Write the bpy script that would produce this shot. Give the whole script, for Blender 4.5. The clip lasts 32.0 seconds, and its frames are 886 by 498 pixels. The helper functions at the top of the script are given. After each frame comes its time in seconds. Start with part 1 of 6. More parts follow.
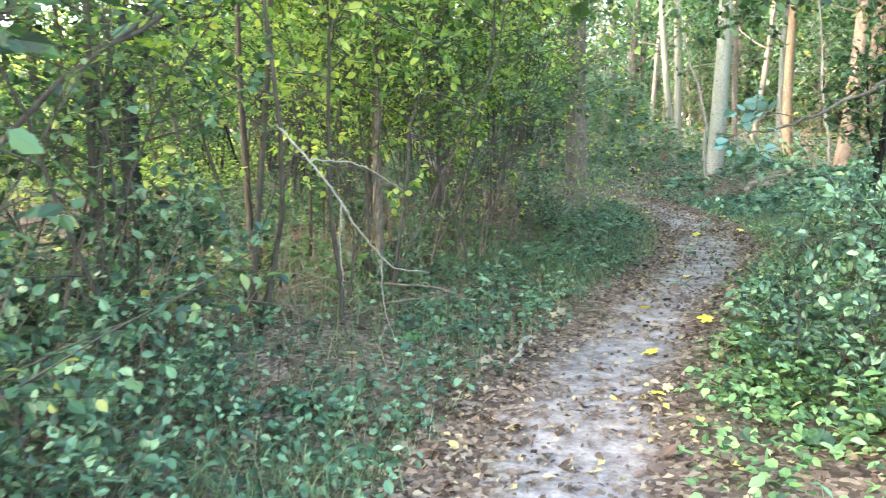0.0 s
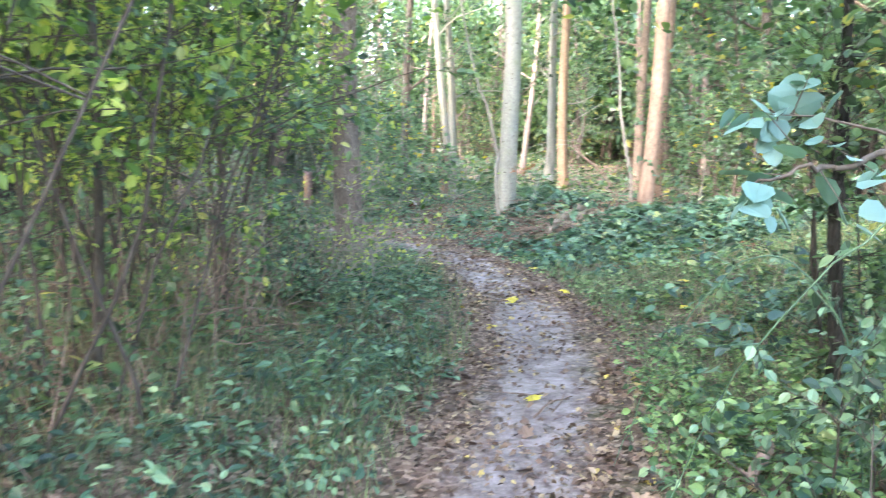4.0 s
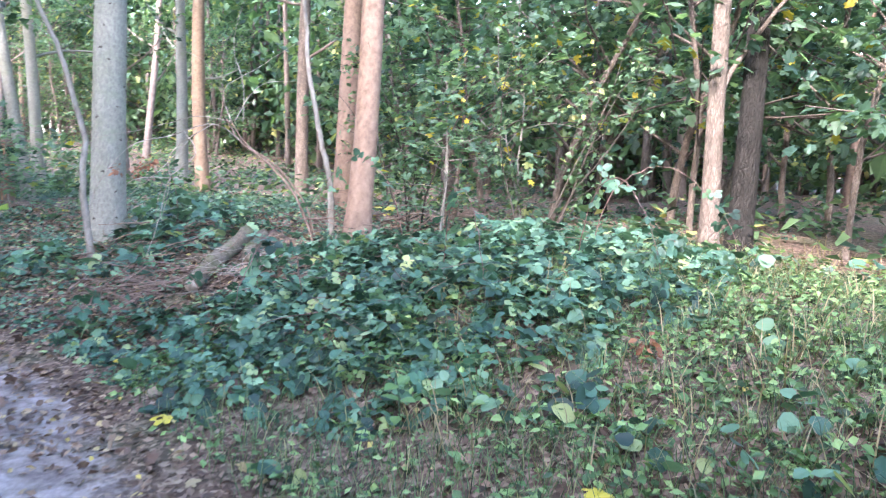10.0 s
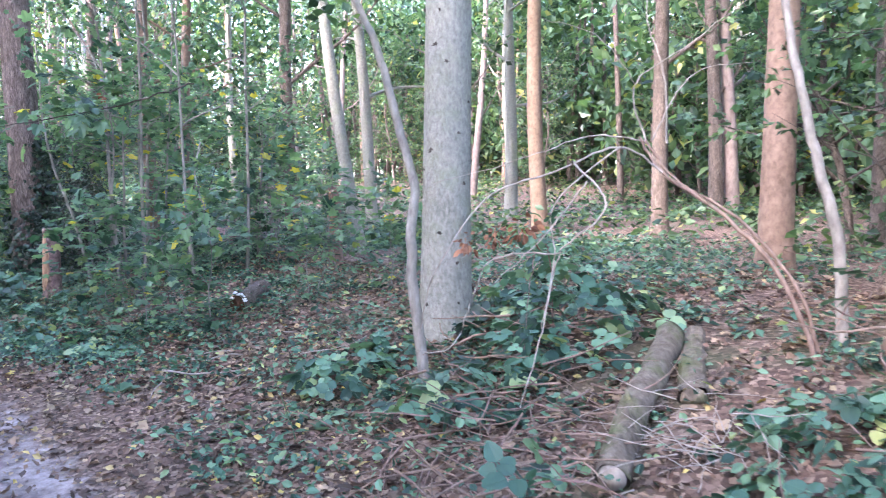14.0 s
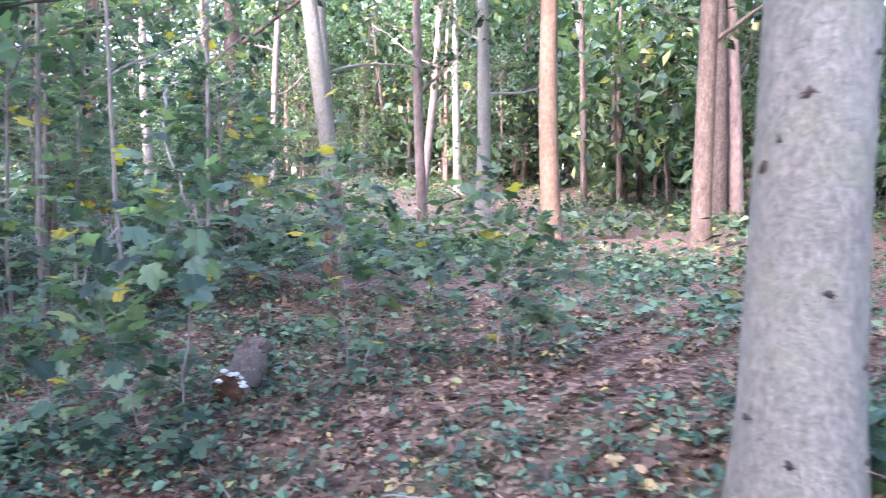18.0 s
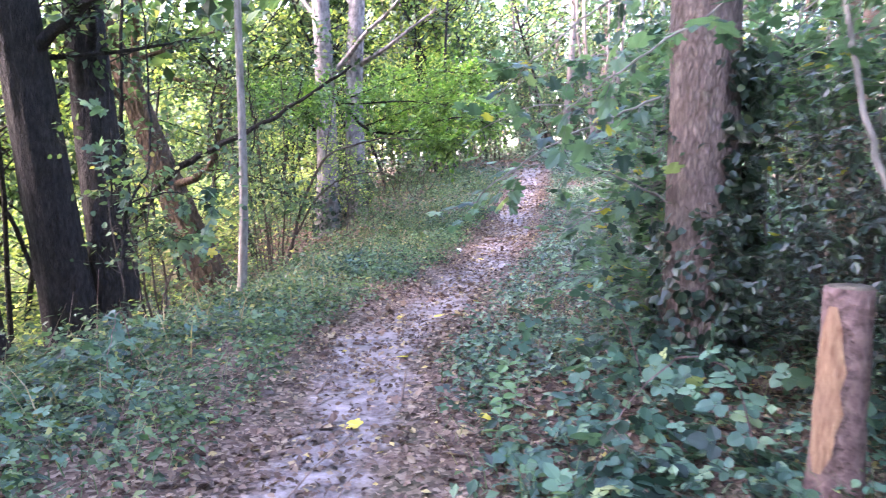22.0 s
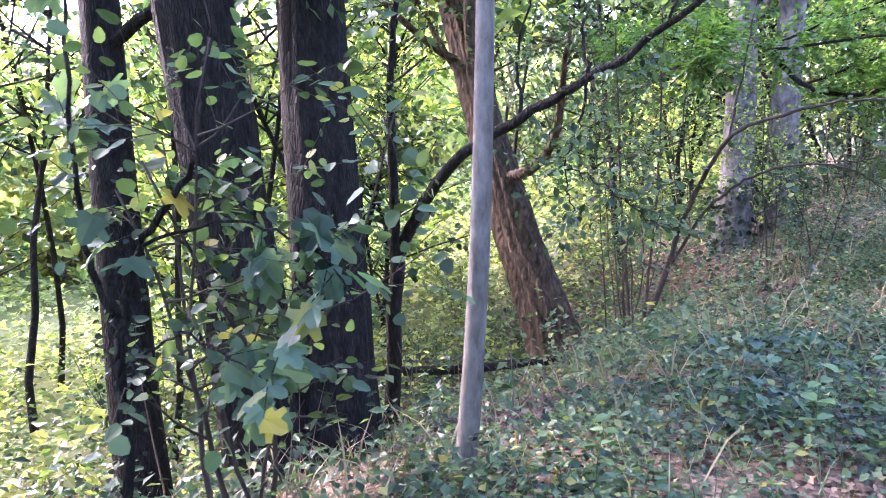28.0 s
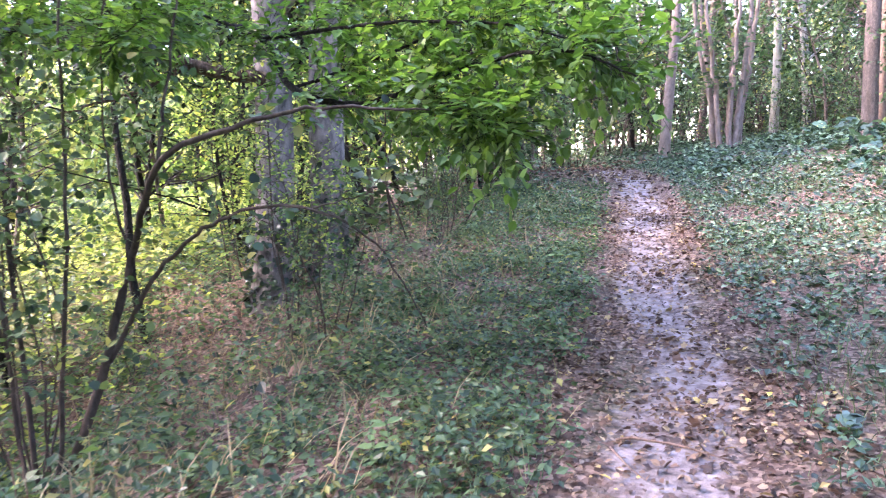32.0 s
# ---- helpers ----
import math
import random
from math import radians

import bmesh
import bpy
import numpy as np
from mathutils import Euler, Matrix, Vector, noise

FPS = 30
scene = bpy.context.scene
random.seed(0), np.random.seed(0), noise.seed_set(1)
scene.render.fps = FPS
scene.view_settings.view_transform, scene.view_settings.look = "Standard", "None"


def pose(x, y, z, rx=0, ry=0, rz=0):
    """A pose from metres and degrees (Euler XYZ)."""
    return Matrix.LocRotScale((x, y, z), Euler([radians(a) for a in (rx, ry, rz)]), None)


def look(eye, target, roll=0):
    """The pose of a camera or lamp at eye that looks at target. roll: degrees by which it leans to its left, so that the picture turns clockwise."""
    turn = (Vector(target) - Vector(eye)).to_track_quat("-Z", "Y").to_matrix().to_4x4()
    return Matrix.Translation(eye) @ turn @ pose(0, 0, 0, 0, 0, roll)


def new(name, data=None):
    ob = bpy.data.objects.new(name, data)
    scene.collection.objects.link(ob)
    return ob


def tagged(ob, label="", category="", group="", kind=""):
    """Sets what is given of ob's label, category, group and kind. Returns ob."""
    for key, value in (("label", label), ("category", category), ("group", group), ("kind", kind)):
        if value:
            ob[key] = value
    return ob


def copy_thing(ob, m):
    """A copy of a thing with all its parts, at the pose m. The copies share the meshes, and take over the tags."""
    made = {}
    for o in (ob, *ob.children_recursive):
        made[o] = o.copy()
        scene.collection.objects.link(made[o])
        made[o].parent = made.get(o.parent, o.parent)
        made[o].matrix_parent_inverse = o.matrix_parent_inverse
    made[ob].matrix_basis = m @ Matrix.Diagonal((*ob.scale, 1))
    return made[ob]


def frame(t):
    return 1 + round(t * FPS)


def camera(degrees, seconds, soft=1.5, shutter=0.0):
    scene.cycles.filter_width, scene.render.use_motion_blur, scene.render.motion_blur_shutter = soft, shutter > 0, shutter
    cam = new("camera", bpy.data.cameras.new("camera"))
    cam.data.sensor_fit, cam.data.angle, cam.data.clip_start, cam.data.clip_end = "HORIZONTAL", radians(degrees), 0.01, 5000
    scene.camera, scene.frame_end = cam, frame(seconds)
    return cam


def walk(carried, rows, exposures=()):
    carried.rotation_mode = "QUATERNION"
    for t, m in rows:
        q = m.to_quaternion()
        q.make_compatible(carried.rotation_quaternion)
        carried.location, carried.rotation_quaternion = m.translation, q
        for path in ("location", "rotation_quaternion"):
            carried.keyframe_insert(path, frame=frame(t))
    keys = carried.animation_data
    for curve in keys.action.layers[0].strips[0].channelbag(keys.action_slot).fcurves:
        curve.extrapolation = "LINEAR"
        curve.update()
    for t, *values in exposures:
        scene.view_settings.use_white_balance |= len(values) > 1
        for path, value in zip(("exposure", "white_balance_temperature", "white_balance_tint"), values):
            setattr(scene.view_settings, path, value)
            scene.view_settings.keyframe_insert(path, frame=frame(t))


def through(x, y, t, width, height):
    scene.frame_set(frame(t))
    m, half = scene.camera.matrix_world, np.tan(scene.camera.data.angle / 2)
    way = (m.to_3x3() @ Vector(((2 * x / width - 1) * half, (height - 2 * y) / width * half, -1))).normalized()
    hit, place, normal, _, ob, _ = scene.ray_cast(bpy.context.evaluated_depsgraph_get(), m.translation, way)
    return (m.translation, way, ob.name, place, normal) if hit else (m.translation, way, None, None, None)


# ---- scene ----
cam = camera(62.0, 32.0, 1.1, 0.3)
PATH = [
    (0, (0.000, 0.000, 1.526), (0.000, 1.973, 1.198), -0.6),
    (0.5, (0.012, 0.407, 1.516), (0.160, 2.375, 1.193), -1.1),
    (1, (0.062, 0.826, 1.525), (0.267, 2.792, 1.221), -0.7),
    (1.5, (0.102, 1.256, 1.505), (0.400, 3.211, 1.207), -1.2),
    (2, (0.172, 1.665, 1.479), (0.513, 3.613, 1.174), -1.7),
    (2.5, (0.296, 2.080, 1.493), (0.636, 4.027, 1.191), -1.9),
    (3, (0.377, 2.491, 1.490), (0.688, 4.445, 1.193), -2.3),
    (3.5, (0.462, 2.904, 1.485), (0.825, 4.850, 1.199), -1.1),
    (4, (0.570, 3.317, 1.496), (1.177, 5.205, 1.238), 0.7),
    (4.5, (0.680, 3.728, 1.508), (1.562, 5.507, 1.272), -1.1),
    (6.5, (1.480, 5.264, 1.499), (2.388, 7.024, 1.220), -0.1),
    (7, (1.695, 5.696, 1.502), (2.567, 7.468, 1.188), 0.1),
    (7.5, (1.870, 6.141, 1.491), (2.729, 7.919, 1.173), -0.5),
    (8, (2.050, 6.572, 1.459), (2.944, 8.332, 1.139), -0.6),
    (8.5, (2.268, 7.017, 1.446), (3.239, 8.733, 1.113), 0.2),
    (9, (2.498, 7.486, 1.465), (3.640, 9.097, 1.149), 0.9),
    (9.5, (2.712, 7.907, 1.479), (3.994, 9.414, 1.184), 1.9),
    (10, (2.906, 8.297, 1.487), (4.326, 9.681, 1.229), 2.3),
    (10.5, (3.112, 8.728, 1.506), (4.623, 10.021, 1.294), 1.1),
    (11, (3.345, 9.117, 1.504), (4.837, 10.435, 1.308), 1.3),
    (11.5, (3.559, 9.492, 1.511), (4.952, 10.913, 1.312), 1.5),
    (12, (3.740, 9.894, 1.530), (5.007, 11.428, 1.326), 1.2),
    (12.5, (3.895, 10.314, 1.530), (5.004, 11.965, 1.314), 0.2),
    (13, (4.005, 10.739, 1.533), (4.940, 12.496, 1.334), 0.1),
    (13.5, (4.064, 11.195, 1.541), (4.902, 13.001, 1.348), -0.8),
    (14, (4.110, 11.612, 1.542), (4.847, 13.461, 1.345), -1.2),
    (14.5, (4.158, 12.018, 1.537), (4.811, 13.900, 1.349), -0.5),
    (15, (4.176, 12.437, 1.515), (4.803, 14.328, 1.339), 0.1),
    (15.5, (4.158, 12.824, 1.481), (4.818, 14.701, 1.282), -0.2),
    (17.5, (4.175, 14.604, 1.486), (5.207, 16.306, 1.296), 0.6),
    (18, (4.006, 15.065, 1.485), (4.974, 16.804, 1.287), 0.1),
    (18.5, (3.818, 15.533, 1.479), (4.573, 17.375, 1.280), -0.2),
    (19, (3.620, 16.011, 1.479), (4.002, 17.966, 1.301), 0.1),
    (19.5, (3.431, 16.473, 1.478), (3.536, 18.462, 1.296), -2.0),
    (20, (3.260, 16.929, 1.491), (3.198, 18.921, 1.325), -2.4),
    (20.5, (3.096, 17.385, 1.520), (2.922, 19.371, 1.366), -1.3),
    (21, (2.865, 17.794, 1.520), (2.622, 19.772, 1.362), -0.9),
    (21.5, (2.535, 18.178, 1.525), (2.159, 20.133, 1.328), -1.0),
    (22, (2.218, 18.546, 1.524), (1.673, 20.456, 1.287), -0.7),
    (22.5, (1.983, 18.913, 1.513), (1.358, 20.791, 1.227), -0.7),
    (23, (1.788, 19.298, 1.512), (1.145, 21.165, 1.198), -0.5),
    (23.5, (1.576, 19.688, 1.506), (0.924, 21.552, 1.189), -0.3),
    (24, (1.349, 20.091, 1.510), (0.702, 21.963, 1.230), -0.0),
    (24.5, (1.114, 20.508, 1.527), (0.529, 22.408, 1.308), -0.7),
    (25, (0.884, 20.927, 1.535), (0.288, 22.827, 1.346), -1.5),
    (25.5, (0.649, 21.375, 1.506), (0.017, 23.260, 1.290), -1.6),
    (26, (0.429, 21.856, 1.491), (-0.368, 23.675, 1.259), -2.1),
    (26.5, (0.279, 22.369, 1.490), (-0.749, 24.068, 1.254), -1.9),
    (28.5, (0.009, 23.992, 1.468), (-1.474, 25.309, 1.208), -0.6),
    (29, (-0.095, 24.467, 1.435), (-1.518, 25.856, 1.219), -2.7),
    (29.5, (-0.147, 24.974, 1.444), (-1.439, 26.489, 1.248), -2.6),
    (30, (-0.165, 25.501, 1.452), (-1.281, 27.148, 1.247), -0.7),
    (30.5, (-0.204, 26.021, 1.478), (-1.141, 27.773, 1.245), -1.0),
    (31, (-0.219, 26.494, 1.494), (-1.062, 28.291, 1.252), -0.8),
    (31.5, (-0.219, 26.964, 1.530), (-0.980, 28.799, 1.300), -0.5),
    (32, (-0.244, 27.430, 1.555), (-0.920, 29.300, 1.338), -0.9),
]
walk(cam, [(t, look(eye, target, roll)) for t, eye, target, roll in PATH], [(0, 4.6, 6800, 1), (2, 4.7, 6900, 4), (4.5, 4.8, 6300, 16), (7, 4.75, 5800, 21), (10, 4.4, 5700, 20), (12, 4.45, 5500, 21), (15, 4.4, 5800, 29), (18, 4.5, 5800, 36), (20, 4.7, 5900, 38), (23, 4.85, 6100, 38), (26, 4.75, 6100, 38), (29, 4.6, 5500, 43), (30.5, 4.5, 5800, 42), (32, 4.5, 6100, 38)])

# ---- sky, sun ----
world = bpy.data.worlds.new("sky")
world.use_nodes = True
scene.world = world
_wn = world.node_tree.nodes
_sky = _wn.new("ShaderNodeTexSky")
_sky.sky_type = "NISHITA"
_sky.sun_disc = False
SUN_ELEVATION, SUN_AZIMUTH = 36.0, -110.0   # degrees; azimuth from +y towards +x
_sky.sun_elevation = radians(SUN_ELEVATION)
_sky.sun_rotation = radians(SUN_AZIMUTH)
_sky.air_density, _sky.dust_density = 1.2, 2.0
_wn["Background"].inputs[1].default_value = 0.15
world.node_tree.links.new(_sky.outputs[0], _wn["Background"].inputs[0])
_sd = bpy.data.lights.new("sun", "SUN")
_sd.energy, _sd.angle, _sd.color = 1.25, radians(9.0), (1.0, 0.89, 0.75)
_sun = new("sun", _sd)
_ez, _ax = radians(SUN_ELEVATION), radians(SUN_AZIMUTH)
_from = Vector((math.sin(_ax) * math.cos(_ez), math.cos(_ax) * math.cos(_ez), math.sin(_ez)))
_sun.matrix_world = look(_from * 60, (0, 0, 0))

# ---- materials ----
def nodes_of(name):
    m = bpy.data.materials.new(name)
    m.use_nodes = True
    nt = m.node_tree
    return m, nt, nt.nodes["Principled BSDF"]


def ramp(nt, src, stops, smooth=True):
    r = nt.nodes.new("ShaderNodeValToRGB")
    r.color_ramp.interpolation = "LINEAR" if smooth else "CONSTANT"
    el = r.color_ramp.elements
    while len(el) < len(stops):
        el.new(0.5)
    for e, (p, c) in zip(el, stops):
        e.position, e.color = p, (*c, 1)
    nt.links.new(src, r.inputs[0])
    return r.outputs[0]


def noise_tex(nt, scale, detail=4.0, rough=0.6, stretch=None):
    tc = nt.nodes.new("ShaderNodeTexCoord")
    n = nt.nodes.new("ShaderNodeTexNoise")
    n.inputs["Scale"].default_value, n.inputs["Detail"].default_value, n.inputs["Roughness"].default_value = scale, detail, rough
    src = tc.outputs["Object"]
    if stretch:
        mp = nt.nodes.new("ShaderNodeMapping")
        mp.inputs["Scale"].default_value = stretch
        nt.links.new(src, mp.inputs[0])
        src = mp.outputs[0]
    nt.links.new(src, n.inputs["Vector"])
    return n.outputs["Fac"]


def mix_col(nt, fac, a, b, how="MIX"):
    x = nt.nodes.new("ShaderNodeMix")
    x.data_type, x.blend_type = "RGBA", how
    for i, v in ((0, fac), (6, a), (7, b)):
        if isinstance(v, (int, float)):
            x.inputs[i].default_value = v
        elif isinstance(v, tuple):
            x.inputs[i].default_value = (*v, 1)
        else:
            nt.links.new(v, x.inputs[i])
    return x.outputs[2]


def bump(nt, bsdf, height, strength, dist=0.02):
    b = nt.nodes.new("ShaderNodeBump")
    b.inputs["Strength"].default_value, b.inputs["Distance"].default_value = strength, dist
    nt.links.new(height, b.inputs["Height"])
    nt.links.new(b.outputs[0], bsdf.inputs["Normal"])


def leaf_mat(name, stops, through=0.45, gloss=0.45, glow=(1.15, 1.2, 0.55)):
    """Leaves: colour differs from leaf to leaf, light shines through them."""
    m, nt, p = nodes_of(name)
    geo = nt.nodes.new("ShaderNodeNewGeometry")
    col = ramp(nt, geo.outputs["Random Per Island"], stops)
    # uneven tone, darkened further to put shade inside the foliage into the colour
    n = noise_tex(nt, 2.2, 2)
    col = mix_col(nt, 0.5, col, ramp(nt, n, [(0.3, (0.35, 0.4, 0.4)), (0.68, (1.05, 1.05, 1.0))]), "MULTIPLY")
    nt.links.new(col, p.inputs["Base Color"])
    p.inputs["Roughness"].default_value = gloss
    p.inputs["Specular IOR Level"].default_value = 0.4
    tr = nt.nodes.new("ShaderNodeBsdfTranslucent")
    nt.links.new(mix_col(nt, 1.0, col, glow, "MULTIPLY"), tr.inputs[0])
    mx = nt.nodes.new("ShaderNodeMixShader")
    mx.inputs[0].default_value = through
    nt.links.new(p.outputs[0], mx.inputs[1])
    nt.links.new(tr.outputs[0], mx.inputs[2])
    nt.links.new(mx.outputs[0], nt.nodes["Material Output"].inputs[0])
    return m


def bark_mat(name, dark, light, stretch=(14, 14, 3), scale=1.0, relief=0.5, moss=None, moss_at=(0.55, 0.7), plates=0.0):
    m, nt, p = nodes_of(name)
    n1 = noise_tex(nt, 2.2 * scale, 6, 0.65, stretch)
    n2 = noise_tex(nt, 1.6, 3, 0.6)
    col = ramp(nt, n1, [(0.3, dark), (0.72, light)])
    col = mix_col(nt, 0.55, col, ramp(nt, n2, [(0.3, (0.62, 0.62, 0.6)), (0.7, (1, 1, 1))]), "MULTIPLY")
    height = n1
    if plates:
        tc = nt.nodes.new("ShaderNodeTexCoord")
        mp = nt.nodes.new("ShaderNodeMapping")
        mp.inputs["Scale"].default_value = (plates, plates, plates * 0.22)
        warp = nt.nodes.new("ShaderNodeVectorMath")
        warp.operation = "MULTIPLY_ADD"
        soft = nt.nodes.new("ShaderNodeTexNoise")
        soft.inputs["Scale"].default_value = 9.0
        nt.links.new(tc.outputs["Object"], soft.inputs["Vector"])
        nt.links.new(soft.outputs["Color"], warp.inputs[0])
        warp.inputs[1].default_value = (0.03, 0.03, 0.05)
        nt.links.new(tc.outputs["Object"], warp.inputs[2])
        nt.links.new(warp.outputs[0], mp.inputs[0])
        vo = nt.nodes.new("ShaderNodeTexVoronoi")
        vo.feature = "DISTANCE_TO_EDGE"
        vo.inputs["Scale"].default_value = 1.0
        nt.links.new(mp.outputs[0], vo.inputs["Vector"])
        crack = ramp(nt, vo.outputs["Distance"], [(0.0, (0.35, 0.33, 0.32)), (0.3, (1, 1, 1))])
        col = mix_col(nt, 0.6, col, crack, "MULTIPLY")
        height = mix_col(nt, 0.6, n1, crack)
    if moss:
        n3 = noise_tex(nt, 3.1, 5, 0.7)
        f = ramp(nt, n3, [(moss_at[0], (0, 0, 0)), (moss_at[1], (1, 1, 1))])
        col = mix_col(nt, f, col, moss)
    nt.links.new(col, p.inputs["Base Color"])
    p.inputs["Roughness"].default_value = 0.9
    p.inputs["Specular IOR Level"].default_value = 0.2
    bump(nt, p, height, relief, 0.03)
    return m


# yellowing leaves; the bright stops also paint in sun shining through them
LEAF_HAZEL = leaf_mat("leaf_hazel", [(0.0, (0.022, 0.050, 0.018)), (0.35, (0.150, 0.245, 0.085)), (0.68, (0.33, 0.43, 0.14)), (1.0, (0.60, 0.60, 0.19))], 0.65)
LEAF_GREEN = leaf_mat("leaf_green", [(0.0, (0.012, 0.028, 0.017)), (0.55, (0.083, 0.153, 0.081)), (0.93, (0.147, 0.218, 0.103)), (1.0, (0.428, 0.387, 0.134))])
LEAF_MAPLE = leaf_mat("leaf_maple", [(0.0, (0.022, 0.052, 0.044)), (0.5, (0.125, 0.215, 0.162)), (0.945, (0.19, 0.29, 0.19)), (0.97, (0.46, 0.39, 0.07)), (1.0, (0.58, 0.44, 0.06))], 0.6)
# the sky's reflection on the lime bough's leaves is painted in as blue
LEAF_BLUE = leaf_mat("leaf_broad", [(0.0, (0.07, 0.14, 0.125)), (1.0, (0.12, 0.205, 0.185))], 0.25, 0.5)
LEAF_BRAMBLE = leaf_mat("leaf_bramble", [(0.0, (0.010, 0.030, 0.022)), (0.55, (0.070, 0.150, 0.105)), (0.92, (0.155, 0.26, 0.165)), (1.0, (0.340, 0.370, 0.155))], 0.3, 0.5)
LEAF_HERB = leaf_mat("leaf_herb", [(0.0, (0.010, 0.024, 0.015)), (0.4, (0.040, 0.088, 0.050)), (0.75, (0.105, 0.185, 0.105)), (1.0, (0.22, 0.31, 0.18))], 0.2, 0.45)
LEAF_HERB_BRIGHT = leaf_mat("leaf_herb_bright", [(0.0, (0.018, 0.042, 0.018)), (0.55, (0.125, 0.225, 0.085)), (1.0, (0.29, 0.40, 0.16))], 0.3, 0.5)
LEAF_IVY = leaf_mat("leaf_ivy", [(0.0, (0.010, 0.022, 0.015)), (0.8, (0.025, 0.049, 0.028)), (1.0, (0.057, 0.089, 0.043))], 0.12, 0.3)
# raised well above leaf tone: the meadow's sun glow is in the colour
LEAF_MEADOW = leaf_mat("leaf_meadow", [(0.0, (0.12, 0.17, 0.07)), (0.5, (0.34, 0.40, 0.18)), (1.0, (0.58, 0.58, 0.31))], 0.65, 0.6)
GRASS = leaf_mat("grass", [(0.0, (0.014, 0.030, 0.015)), (0.6, (0.115, 0.185, 0.085)), (0.85, (0.205, 0.215, 0.115)), (1.0, (0.34, 0.29, 0.16))], 0.35, 0.55)
GRASS_DRY = leaf_mat("grass_dry", [(0.0, (0.120, 0.125, 0.070)), (0.5, (0.27, 0.205, 0.125)), (1.0, (0.42, 0.33, 0.21))], 0.35, 0.6)
LITTER = leaf_mat("leaf_litter", [(0.0, (0.05, 0.030, 0.022)), (0.45, (0.135, 0.080, 0.058)), (0.75, (0.23, 0.15, 0.105)), (0.92, (0.33, 0.24, 0.16)), (0.988, (0.40, 0.30, 0.12)), (1.0, (0.55, 0.41, 0.09))], 0.1, 0.7, (1, 0.8, 0.5))
# saturated green: the hanging bough's backlight is put into the leaf colour
LEAF_OAK = leaf_mat("leaf_oak", [(0.0, (0.040, 0.100, 0.022)), (0.6, (0.100, 0.210, 0.042)), (1.0, (0.190, 0.320, 0.065))], 0.5)
LEAF_YELLOW = leaf_mat("leaf_yellow", [(0.0, (0.50, 0.42, 0.06)), (1.0, (0.72, 0.54, 0.07))], 0.3, 0.5)
LEAF_DEAD = leaf_mat("leaf_dead", [(0.0, (0.12, 0.05, 0.03)), (1.0, (0.32, 0.15, 0.08))], 0.2, 0.7, (1, 0.7, 0.5))
BARK_GREY = bark_mat("bark_grey", (0.17, 0.163, 0.14), (0.35, 0.333, 0.285), (12, 12, 7), 1.6, 0.8, (0.19, 0.205, 0.13), (0.5, 0.8))
BARK_PALE = bark_mat("bark_pale", (0.15, 0.115, 0.10), (0.31, 0.245, 0.215), (6, 6, 3), 1.0, 0.4)
BARK_PINK = bark_mat("bark_pinkish", (0.13, 0.086, 0.066), (0.27, 0.186, 0.14), (8, 8, 6), 1.0, 0.3)
BARK_PEEL = bark_mat("bark_peeling", (0.07, 0.04, 0.036), (0.34, 0.22, 0.195), (6, 6, 5), 1.6, 1.0)
# the warm tan also holds the low sun's glow on this trunk
BARK_ORANGE = bark_mat("bark_tan", (0.14, 0.096, 0.068), (0.27, 0.195, 0.14), (8, 8, 6), 1.0, 0.3)
BARK_BROWN = bark_mat("bark_brown", (0.10, 0.078, 0.065), (0.27, 0.215, 0.18), (9, 9, 3), 1.0, 0.8, None, (0.55, 0.7), 55.0)
BARK_FURROW = bark_mat("bark_furrowed", (0.11, 0.08, 0.07), (0.33, 0.25, 0.22), (9, 9, 3), 1.0, 1.0, (0.10, 0.14, 0.06), (0.62, 0.85), 46.0)
BARK_WILLOW = bark_mat("bark_willow", (0.025, 0.018, 0.014), (0.21, 0.145, 0.10), (7, 7, 1.6), 1.0, 1.0, None, (0.55, 0.7), 13.0)
BARK_POPLAR = bark_mat("bark_poplar", (0.04, 0.038, 0.038), (0.33, 0.29, 0.27), (4, 4, 2.2), 1.0, 0.9)
WOOD_ROTTEN = bark_mat("wood_rotten", (0.05, 0.022, 0.014), (0.17, 0.08, 0.05), (6, 6, 6), 1.0, 0.8)
# near black: the bank trees' backlit silhouette is put into the bark colour
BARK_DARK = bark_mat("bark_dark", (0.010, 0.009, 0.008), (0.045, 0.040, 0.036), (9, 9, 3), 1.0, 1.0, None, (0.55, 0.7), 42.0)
BARK_SAPLING = bark_mat("bark_sapling", (0.12, 0.105, 0.09), (0.29, 0.265, 0.235), (10, 10, 4), 1.0, 0.25)
BARK_TWIG = bark_mat("bark_twig", (0.03, 0.024, 0.02), (0.10, 0.08, 0.066), (10, 10, 4), 1.0, 0.25)
BARK_MOSSY = bark_mat("bark_mossy", (0.07, 0.055, 0.042), (0.22, 0.18, 0.14), (10, 10, 3), 1.0, 0.9, (0.065, 0.09, 0.025), (0.48, 0.7))
TWIG_PALE = bark_mat("twig_bleached", (0.17, 0.14, 0.12), (0.40, 0.345, 0.30), (10, 10, 4), 1.0, 0.2)
TWIG_BROWN = bark_mat("twig_dead", (0.10, 0.065, 0.05), (0.27, 0.19, 0.15), (10, 10, 4), 1.0, 0.2)
WOOD_CUT = bark_mat("wood_cut", (0.38, 0.24, 0.14), (0.62, 0.43, 0.27), (3, 3, 14), 1.0, 0.3)
WOOD_BARE = bark_mat("wood_bare", (0.20, 0.10, 0.06), (0.50, 0.31, 0.19), (14, 14, 3), 1.6, 0.8)
FUNGUS = bark_mat("fungus_white", (0.6, 0.56, 0.58), (0.85, 0.82, 0.82), (8, 8, 8), 1.0, 0.3)


